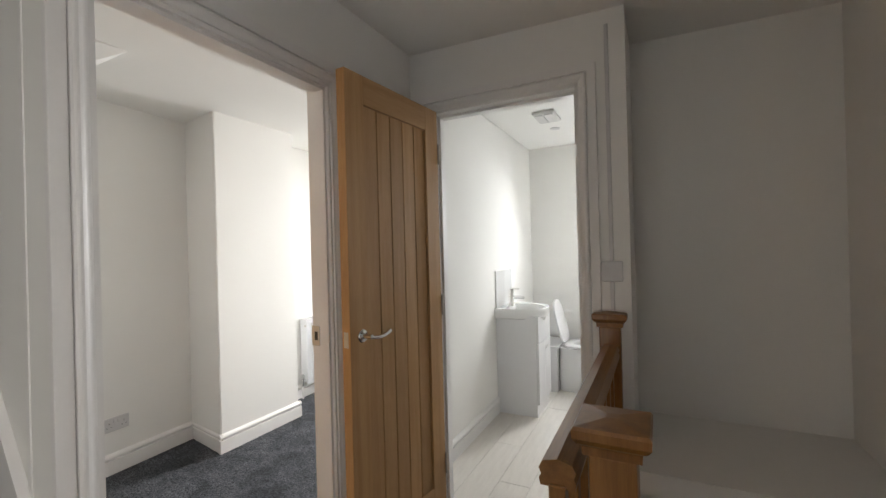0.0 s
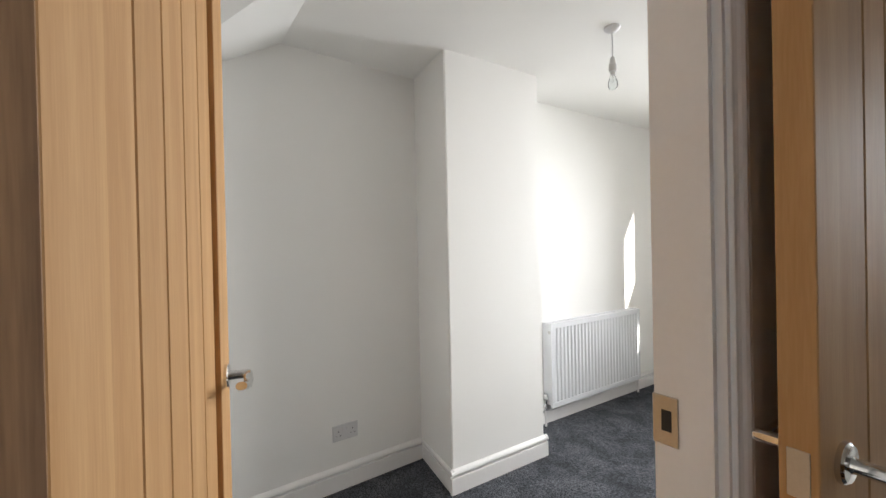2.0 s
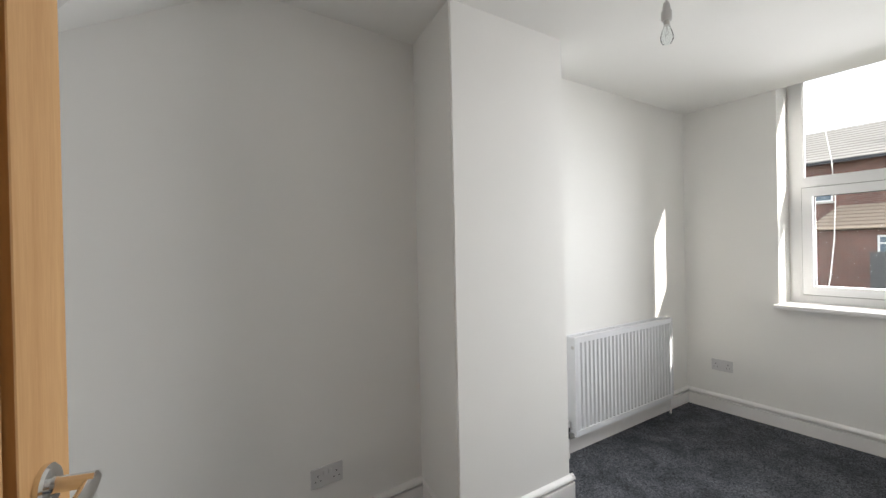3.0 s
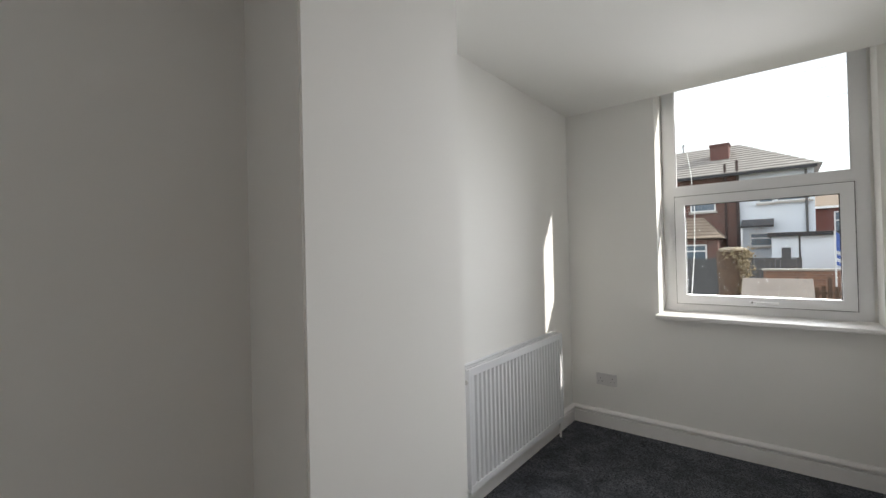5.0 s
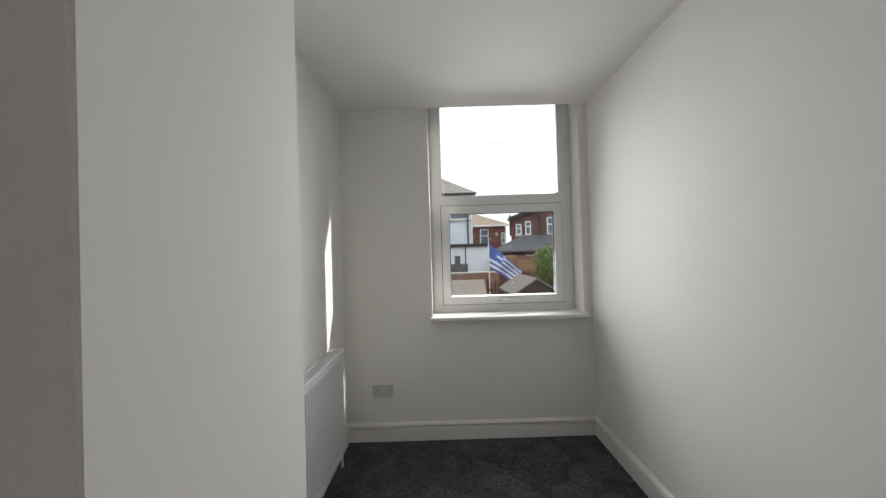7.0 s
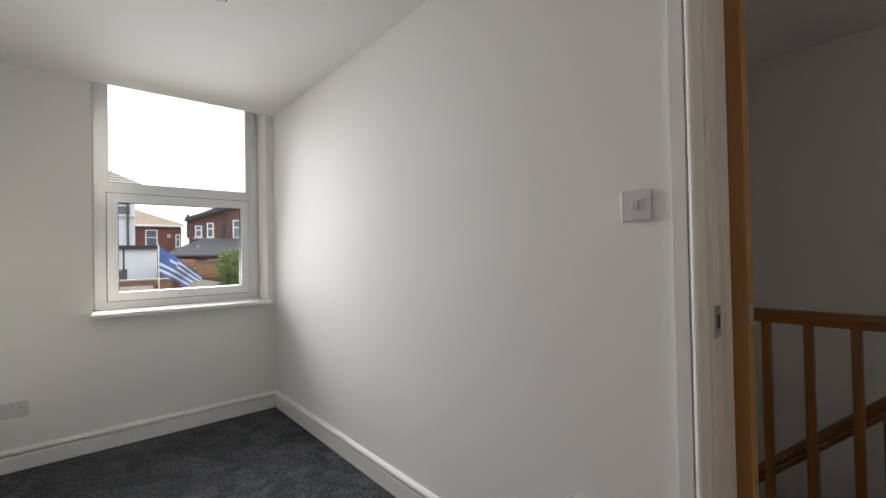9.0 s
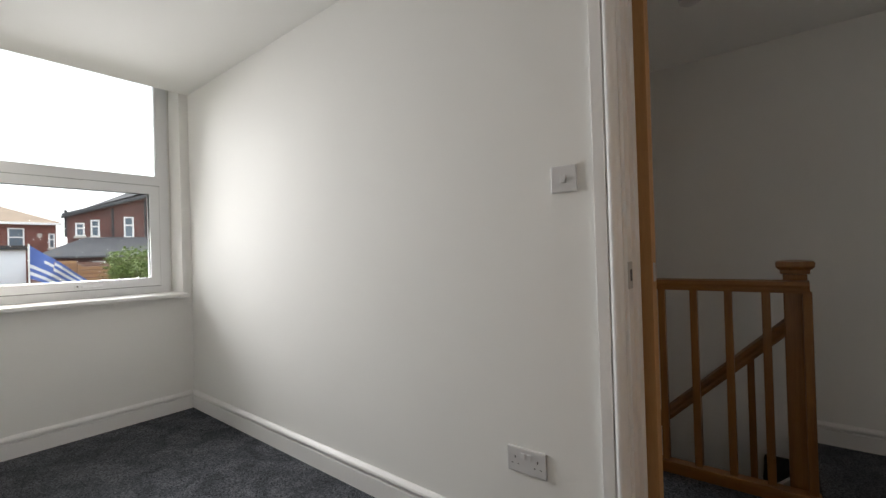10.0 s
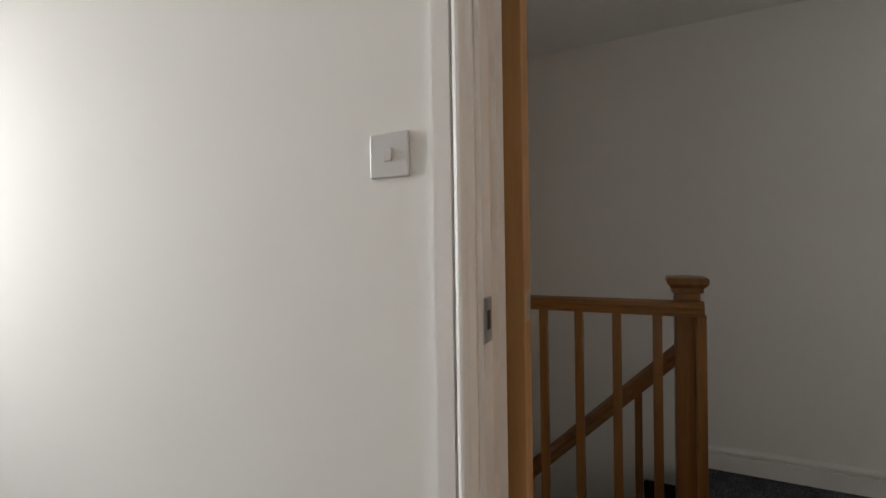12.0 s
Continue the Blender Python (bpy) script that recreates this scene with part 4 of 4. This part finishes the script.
def house_window(parent, x, z, w, h, y, bar=0.4, glassmat=None):
    """A window on a front wall facing -y."""
    f = 0.06
    win = part("window", boxes((x - w / 2, y - 0.04, z - h / 2, x - w / 2 + f, y + 0.02, z + h / 2), (x + w / 2 - f, y - 0.04, z - h / 2, x + w / 2, y + 0.02, z + h / 2), (x - w / 2 + f, y - 0.04, z - h / 2, x + w / 2 - f, y + 0.02, z - h / 2 + f), (x - w / 2 + f, y - 0.04, z + h / 2 - f, x + w / 2 - f, y + 0.02, z + h / 2), (x - w / 2 + f, y - 0.035, z + h * (0.5 - bar) - f / 2, x + w / 2 - f, y + 0.02, z + h * (0.5 - bar) + f / 2)), UPVC, parent)
    part("pane", boxes((x - w / 2 + 0.02, y - 0.02, z - h / 2 + 0.02, x + w / 2 - 0.02, y - 0.012, z + h / 2 - 0.02)), HOUSEGLASS, win)
    part("sill", boxes((x - w / 2 - 0.06, y - 0.1, z - h / 2 - 0.08, x + w / 2 + 0.06, y + 0.0, z - h / 2)), STONE, win)
    return win


HOUSEGLASS = mat("reflecting_house_glass", (0.10, 0.14, 0.18), (0.16, 0.20, 0.25), rough=0.08, scale=1.5, fine=10)
VENTPIPE = mat("brown_plastic_pipe", (0.06, 0.035, 0.03), (0.045, 0.028, 0.025), rough=0.5)
STONE = mat("pale_stone_sill", (0.52, 0.49, 0.45), (0.46, 0.43, 0.40), rough=0.8)

# semi-detached pair, brick and pale render
ha = thing("semi_detached_house", "brick and pale rendered house with a tiled hipped roof", "house", (0, 24, 0))
part("wall", boxes((-12.0, 0, -2.0, -1.96, 8, 4.45)), BRICK_A, ha, "red-brown brick wall")
part("wall", boxes((-1.96, 0.004, -2.0, 0.62, 8, 4.45)), RENDER, ha, "pale painted render wall")
part("roof", hip_roof(-12.0, 0.62, 0, 8, 4.5, 6.55, 3.2, 3.0), TILE, ha)
part("tile_courses", tile_courses(-12.0, 0.62, 0, 8, 4.5, 6.55, 3.2, 3.0, 13), TILE, ha, "lapped concrete roof tiles")
part("gutter", boxes((-12.2, -0.36, 4.38, 0.7, -0.25, 4.5)), BLACKTRIM, ha)
part("downpipe", boxes((-1.99, -0.1, -1.0, -1.91, 0, 4.38)), BLACKTRIM, ha)
part("downpipe", boxes((0.32, -0.1, -1.0, 0.40, 0, 4.38)), GREYFENCE, ha)
for x, top_z in ((-2.36, 4.95), (-1.92, 5.05)):
    part("soil_pipe", tube([(x, -0.16, -1.0), (x, -0.16, top_z)], 0.055, 10), VENTPIPE, ha, "dark brown soil pipe", smooth=True)
aer = part("aerial", tube([(-4.6, 4.0, 6.5), (-4.6, 4.0, 7.0)], 0.03, 8), BLACKTRIM, ha, "small rooftop aerial")
for k in range(4):
    part("aerial_rod", tube([(-4.85 + k * 0.16, 3.8, 6.86 + 0.03 * k), (-4.85 + k * 0.16, 4.2, 6.86 + 0.03 * k)], 0.02, 6), BLACKTRIM, aer)
ch = part("chimney", boxes((-3.10, 1.7, 4.9, -2.34, 2.5, 6.18), (-3.14, 1.66, 6.18, -2.30, 2.54, 6.27)), BRICK_D, ha)
part("flashing", boxes((-3.22, 1.64, 5.32, -2.20, 1.70, 5.40)), RENDER, ch)
house_window(ha, -3.25, 3.35, 1.0, 0.9, 0)
house_window(ha, -6.2, 3.35, 1.4, 1.0, 0)
house_window(ha, -0.95, 3.45, 0.55, 0.7, 0.004)
house_window(ha, -0.05, 3.5, 1.1, 0.75, 0.004)
house_window(ha, -1.1, 1.55, 0.9, 0.6, 0.004)
part("door", boxes((-0.65, -0.03, -0.9, -0.25, 0.004, 1.25)), GREYFENCE, ha, "dark back door")
can = part("canopy", prism([(-1.0, 2.05), (-1.0, 2.13), (0.0, 2.43), (0.0, 2.35)], "x", -1.8, -0.7), BLACKTRIM, ha, "dark sloping porch canopy")
part("post", boxes((-1.8, -0.98, -0.9, -1.73, -0.91, 2.06)), UPVC, can)
# rear extension of the brick half
ext = thing("house_extension", "single-storey brick extension with a tan tiled roof", "extension", (0, 22, 0))
part("wall", boxes((-5.6, 0, -1.6, -2.52, 2.0, 1.6)), BRICK_A, ext)
part("roof", hip_roof(-5.6, -2.52, 0, 3.2, 1.64, 2.62, 0.6, 0.9, 0.2), TILE_TAN, ext)
part("tile_courses", tile_courses(-5.6, -2.52, 0, 3.2, 1.64, 2.62, 0.6, 0.9, 7, 0.2), TILE_TAN, ext)
house_window(ext, -3.38, 1.05, 0.95, 0.7, 0)

gar = thing("garage", "pale rendered flat-roofed garage with a black fascia", "garage", (0, 21, 0))
part("wall", boxes((-0.76, 0, -1.6, 1.08, 2.6, 1.60)), RENDER, gar)
part("flat_roof", soft_box(-0.87, -0.15, 1.602, 1.22, 2.7, 1.75, 0.01), BLACKTRIM, gar)
part("door", boxes((-0.48, -0.03, -1.0, -0.22, 0.0, 1.2)), GREYFENCE, gar, "narrow dark door")
part("panel_strip", boxes((0.0, -0.02, -1.0, 0.05, 0, 1.60)), BLACKTRIM, gar)
bw = thing("yard_wall", "low red brick yard wall with stone coping", "wall", (0, 18.6, 0))
part("wall", boxes((-0.95, 0, -1.4, 1.25, 0.22, 0.48)), BRICK_C, bw)
part("coping", soft_box(-1.0, -0.03, 0.48, 1.3, 0.25, 0.54, 0.01), STONE, bw)

fen = thing("grey_fence", "grey painted close-board fence", "fence", (0, 19.6, 0))
for i in range(26):
    part("board", boxes((-3.6 + i * 0.14, 0.0 + 0.008 * (i % 2), -1.3, -3.6 + i * 0.14 + 0.137, 0.02 + 0.008 * (i % 2), 0.83 + 0.01 * ((i * 7) % 3))), GREYFENCE, fen)
part("top_rail", boxes((-3.62, -0.02, 0.84, 0.05, 0.05, 0.87)), GREYFENCE, fen)

hb = thing("red_terrace_house", "deep red brick terrace house with a tan hipped roof", "house", (0, 32, 0))
part("wall", boxes((-1.5, 0, -2, 3.6, 7, 3.3)), BRICK_B, hb)
part("roof", hip_roof(-1.5, 3.6, 0, 7, 3.32, 4.9, 1.6, 3.4), TILE_TAN, hb)
part("gutter", boxes((-1.7, -0.35, 3.20, 3.8, -0.25, 3.32)), UPVC, hb)
house_window(hb, 2.05, 2.42, 0.62, 1.2, 0)
house_window(hb, 3.42, 2.35, 0.26, 0.8, 0)
part("vent", boxes((2.86, -0.03, 2.55, 3.04, 0, 2.75)), STONE, hb)

hc = thing("brick_terrace_house", "deep red brick house with a slate roof and white windows", "house", (0.30, 24.45, 0), -12.0)
part("wall", prism([(2.42, -1.6), (8.0, -1.6), (8.0, 5.0), (2.42, 3.04)], "y", 0, 8), BRICK_D, hc)
part("roof", loft([[(2.27, -0.18, 3.02), (8.1, -0.18, 5.07), (8.1, -0.18, 5.17), (2.27, -0.18, 3.12)], [(2.27, 3.0, 3.16), (8.1, 3.0, 6.35), (8.1, 3.0, 6.45), (2.27, 3.0, 3.26)]]), SLATE, hc, "raking slate roof")
courses = bmesh.new()
for i in range(22):
    y0, y1, rise = -0.20 + i * 0.145, -0.06 + i * 0.145, 1.28 * (i + 0.5) / 22
    vs = [courses.verts.new(p) for p in ((2.26, y0, 3.13 + 0.14 * i / 22), (8.1, y0, 5.18 + rise), (8.1, y1, 5.165 + rise), (2.26, y1, 3.115 + 0.14 * i / 22))]
    courses.faces.new(vs)
part("tile_courses", courses, SLATE, hc, "lapped slates")
part("gutter", loft([[(2.25, -0.26, 2.94), (2.25, -0.17, 2.94), (2.25, -0.17, 3.02), (2.25, -0.26, 3.02)], [(8.1, -0.26, 4.99), (8.1, -0.17, 4.99), (8.1, -0.17, 5.07), (8.1, -0.26, 5.07)]]), BLACKTRIM, hc)
part("downpipe", boxes((3.86, -0.1, 1.9, 3.94, 0, 3.44)), BLACKTRIM, hc)
part("downpipe", boxes((5.02, -0.1, -1.0, 5.10, 0, 3.86)), BLACKTRIM, hc)
part("flue", boxes((2.34, -0.02, 2.2, 2.42, 0.3, 3.3)), BLACKTRIM, hc)
for x, z, w, h in ((2.82, 2.50, 0.30, 0.56), (3.31, 2.56, 0.30, 0.72), (4.46, 2.62, 0.36, 0.92), (6.2, 2.62, 0.5, 0.92)):
    house_window(hc, x, z, w, h, 0)
lean = part("lean_to", boxes((1.9, -2.2, -1.2, 5.6, -0.004, 1.32)), BRICK_D, hc)
part("lean_to_roof", loft([[(1.55, -2.5, 1.30), (5.8, -2.5, 1.30), (5.8, -2.5, 1.37), (1.55, -2.5, 1.37)], [(3.0, -0.02, 2.12), (5.8, -0.02, 2.12), (5.8, -0.02, 2.19), (3.0, -0.02, 2.19)]]), SLATE, lean, "slate lean-to roof")
house_window(hc, 3.42, 1.02, 0.44, 0.26, -2.2)

ofen = thing("timber_fence", "orange-brown horizontal slatted timber fence", "fence", (0, 17.5, 0))
for i in range(5):
    part("slat", soft_box(1.05, 0, 0.62 + i * 0.115, 1.75, 0.02, 0.72 + i * 0.115, 0.004, 1), FENCE, ofen)
for i in range(4):
    part("slat", soft_box(1.80, 0, 0.55 + i * 0.115, 2.75, 0.02, 0.64 + i * 0.115, 0.004, 1), FENCE, ofen)
for x in (1.02, 1.76, 2.74):
    part("post", soft_box(x, -0.04, -1.2, x + 0.08, 0.04, 1.20 if x < 1.5 else 1.05, 0.004, 1), FENCE, ofen)
part("gravel_board", boxes((1.05, 0.0, -1.15, 2.75, 0.03, 0.54)), BRICK_B, ofen)
dfen = thing("boundary_wall", "weathered dark brick boundary wall", "wall", (0, 20.5, 0))
part("wall", boxes((1.15, 0, -1.2, 6.5, 0.2, 1.12)), BRICK_A, dfen)


pf = thing("picket_fence", "brown weathered picket fence with uneven boards", "fence", (0, 15.6, 0))
prnd = random.Random(8)
for i in range(11):
    px, pz = -0.35 + i * 0.125, 0.30 + prnd.uniform(-0.12, 0.16)
    part("picket", soft_box(px, -0.012, -1.5, px + 0.085, 0.012, pz, 0.004, 1), BARK, pf)
for pz in (0.02, -0.7):
    part("rail", soft_box(-0.40, 0.014, pz, 1.05, 0.05, pz + 0.08, 0.004, 1), BARK, pf)
for px in (-0.42, 1.02):
    part("post", soft_box(px, 0.0, -1.6, px + 0.08, 0.08, 0.42, 0.004, 1), BARK, pf)


def shed(name, label, x0, x1, y0, y1, eave, ridge, ground, along, roofmat, wallmat):
    s = thing(name, label, "shed", ((x0 + x1) / 2, (y0 + y1) / 2, ground))
    a, b = (x1 - x0) / 2, (y1 - y0) / 2
    e, r = eave - ground, ridge - ground
    if along == "x":
        part("wall", prism([(-b, 0), (b, 0), (b, e), (0, r), (-b, e)], "x", -a, a), wallmat, s)
        for g in (-1, 1):
            part("roof", loft([[(x, g * (b + 0.12), e - 0.05), (x, g * (b + 0.12), e - 0.01), (x, 0, r + 0.06), (x, 0, r + 0.02)] for x in (-a - 0.1, a + 0.1)]), roofmat, s)
    else:
        part("wall", prism([(-a, 0), (a, 0), (a, e), (0, r), (-a, e)], "y", -b, b), wallmat, s)
        for g in (-1, 1):
            part("roof", loft([[(g * (a + 0.1), y, e - 0.05), (g * (a + 0.1), y, e - 0.01), (0, y, r + 0.06), (0, y, r + 0.02)] for y in (-b - 0.1, b + 0.1)]), roofmat, s)
    return s


DARKBOARD = mat("dark_stained_boards", (0.05, 0.035, 0.035), (0.09, 0.06, 0.055), rough=0.85, scale=4, fine=40, stretch=(1, 1, 6))
shed("garden_shed", "brown garden shed with a grey felt roof", -1.02, -0.12, 11.2, 13.0, 0.02, 0.58, -1.9, "x", FELT, DARKBOARD)
s2 = shed("garden_shed", "dark stained shed with a felted gable roof", 0.85, 1.95, 12.6, 15.0, 0.20, 0.55, -1.6, "y", FELT, DARKBOARD)
part("window", boxes((-0.12, -1.22, 1.45, 0.12, -1.2, 1.72)), HOUSEGLASS, s2)


def leaf_cloud(seed, centres, count, size, spread):
    """Many small folded leaves about a set of twig ends."""
    rnd = random.Random(seed)
    bm = bmesh.new()
    for _ in range(count):
        c = rnd.choice(centres)
        p = Vector(c) + Vector((rnd.gauss(0, spread), rnd.gauss(0, spread), rnd.gauss(0, spread * 0.8)))
        d = Vector((rnd.uniform(-1, 1), rnd.uniform(-1, 1), rnd.uniform(-0.6, 0.6))).normalized()
        u = d.cross(Vector((rnd.uniform(-1, 1), rnd.uniform(-1, 1), rnd.uniform(-1, 1)))).normalized()
        s = size * rnd.uniform(0.6, 1.3)
        up_ = d.cross(u) * s * 0.2
        v = [bm.verts.new(q) for q in (p, p + d * s * 0.5 + u * s * 0.3 + up_, p + d * s, p + d * s * 0.5 - u * s * 0.3 + up_)]
        bm.faces.new((v[0], v[1], v[2]))
        bm.faces.new((v[0], v[2], v[3]))
    return bm


def tree(name, label, at, height, radius, seed, leafmat, leaves, size, limbs=7):
    rnd = random.Random(seed)
    t = thing(name, label, "tree", at)
    part("trunk", tube([(0, 0, -0.1), (0.03, 0.02, height * 0.3), (-0.02, 0.0, height * 0.62)], [0.07, 0.055, 0.035], 9), BARK, t, smooth=True)
    ends = []
    for i in range(limbs):
        a = i * 2.4 + rnd.uniform(-0.3, 0.3)
        z0 = height * rnd.uniform(0.3, 0.6)
        r = radius * rnd.uniform(0.5, 0.95)
        e = Vector((math.cos(a) * r, math.sin(a) * r, height * rnd.uniform(0.62, 0.98)))
        part("limb", tube([(0, 0, z0), (e.x * 0.45, e.y * 0.45, (z0 + e.z) * 0.5), tuple(e)], [0.03, 0.02, 0.008], 6), BARK, t)
        ends += [tuple(e), tuple(e * 0.75 + Vector((0, 0, z0 * 0.2))), (e.x * 0.9, e.y * 0.6, e.z * 0.85)]
    part("crown", leaf_cloud(seed + 5, ends, leaves, size, radius * 0.2), leafmat, t)
    return t


tree("shrub_tree", "bright green leafy garden shrub", (2.75, 16.2, -1.3), 2.75, 0.65, 3, LEAF, 3600, 0.10, 12)
SAWN = mat("sawn_weathered_wood", (0.42, 0.36, 0.28), (0.30, 0.25, 0.20), rough=0.9, scale=12, fine=60, bump=0.4)
st = thing("tree_stump", "thick cut tree stump overgrown with dry tan ivy", "tree stump", (-1.50, 13.2, -1.58))
rnd = random.Random(11)
st_rings = []
for k in range(13):
    z = k * 0.24 - 0.1
    flare = 0.25 + 0.05 * math.cos(k * 0.9) + (0.05 if k > 9 else 0.0)
    st_rings.append([((flare + 0.05 * math.sin(a * 3 + k) + rnd.uniform(-0.015, 0.015)) * math.cos(a) + 0.012 * k, (flare + 0.04 * math.sin(a * 2 + k * 0.7)) * math.sin(a), z) for a in [q * math.tau / 14 for q in range(14)]])
part("trunk", loft(st_rings), BARK, st, smooth=True)
part("cut_top", lathe([(0.002, 0.012), (0.10, 0.018), (0.25, 0.0), (0.28, -0.04), (0.26, -0.08), (0.002, -0.08)], 14, "z", (0.14, 0, 2.84)), SAWN, st, "pale sawn top")
ivy = [(0.36 + 0.05 * math.sin(k * 2.1), -0.14 + 0.08 * math.cos(k * 1.3), 2.74 - k * 0.11) for k in range(10)] + [(0.12 + 0.1 * k, -0.2, 2.70) for k in range(4)]
part("ivy", leaf_cloud(21, ivy, 900, 0.075, 0.06), DRYLEAF, st, "dry tan ivy leaves")

# flag on a pole
fl = thing("flag", "blue and white striped flag hanging from a pole", "flag", (0.66, 17.0, 0))
part("pole", tube((((0, 0, -1.3), (0, 0, 1.66))), 0.02, 10), UPVC, fl)


def flag_band(u0, u1, v0, v1):
    """A band of the draped cloth between two shares of its height."""
    rings = []
    for k in range(15):
        s = u0 + (u1 - u0) * k / 14
        ring = []
        for v in (v0, v1):
            x = 0.02 + 1.20 * s - 0.33 * s * v
            z = 1.62 - 0.90 * v - 0.92 * s - 0.10 * s * s + 0.50 * s * v
            ring.append((x + 0.03 * math.sin(v * 5) * s, 0.07 * math.sin(s * 9 + v * 2), z))
        rings.append(ring)
    bm = loft(rings, cap=False, closed=False)
    return bm


for i in range(9):
    part("stripe", flag_band(0.0 if i > 4 else 0.42, 1.0, i / 9, (i + 1) / 9), FLAGBLUE if i % 2 == 0 else FLAGWHITE, fl)
part("canton", flag_band(0.0, 0.42, 0.0, 5 / 9), FLAGBLUE, fl)
cross = part("cross", flag_band(0.0, 0.42, 2 / 9, 3 / 9), FLAGWHITE, fl)
cross.location.y = -0.006

# cable hanging outside the bedroom window
hc2 = thing("hanging_cable", "thin white aerial cable hanging outside the window", "cable", (0, 5.3, 0))
part("cable", tube([(-1.15, -0.38, 3.0), (-1.11, 0, 2.55), (-1.07, 0.02, 2.2), (-1.03, 0.03, 1.9), (-1.01, 0.02, 1.6), (-1.015, 0, 1.3), (-1.03, -0.05, 1.0), (-1.06, -0.38, 0.3)], 0.0032, 6), UPVC, hc2)

# overhead wires
for i, (z0, z1) in enumerate(((7.4, 9.0), (6.5, 7.9), (5.6, 6.6))):
    w = thing("overhead_wire", "thin black overhead cable against the sky", "cable", (0, 22 + i * 0.4, 0), group="overhead cables")
    part("cable", tube([(-40 + k * 8, 0, z0 + (z1 - z0) * k / 10 - 0.5 * (1 - ((k - 5) / 5) ** 2)) for k in range(11)], 0.007, 6), BLACKTRIM, w)

def utility_pole(x, tops):
    """A timber pole with a short crossarm and insulator for each cable."""
    p = thing("utility_pole", "weathered timber utility pole carrying overhead cables", "utility pole", (x, 22.4, -1.0), group="utility poles")
    part("pole", lathe([(0.15, -0.3), (0.14, 1.0), (0.11, max(tops) + 1.25)], 12), BARK, p, smooth=True)
    for i, z in enumerate(tops):
        arm = part("crossarm", soft_box(-0.05, -0.55, z + 0.90, 0.05, 0.55, z + 0.975, 0.006, 1), BARK, p)
        part("insulator", lathe([(0.02, z + 0.97), (0.035, z + 0.975), (0.035, z + 0.995), (0.01, z + 1.0)], 10, "z", (0, -0.4 + 0.4 * i, 0)), UPVC, arm, smooth=True)
    return p


utility_pole(-40, (7.4, 6.5, 5.6))
utility_pole(40, (9.0, 7.9, 6.6))

# ---- bathroom floor planks ----
plank_meshes = {}
x, row = 0.052, 0
while x < BR - 0.01:
    x1 = min(x + 0.178, BR)
    y = BY + 0.055 - 0.45 * (row % 3)
    while y < YW:
        y0, y1 = max(y, BY + 0.055), min(y + 1.198, YW)
        if y1 - y0 > 0.05:
            key = (round(x1 - x, 3), round(y1 - y0, 3))
            if key not in plank_meshes:
                b = boxes((0, 0, -0.004, key[0] - 0.0015, key[1] - 0.0015, 0.002))
                me = bpy.data.meshes.new("plank")
                bmesh.ops.recalc_face_normals(b, faces=b.faces[:])
                b.to_mesh(me)
                b.free()
                me.materials.append(VINYL)
                plank_meshes[key] = me
            o = new("plank", plank_meshes[key])
            o.location = (x, y0, 0.02)
            o.parent = bath_floor
        y += 1.2
    x, row = x + 0.18, row + 1
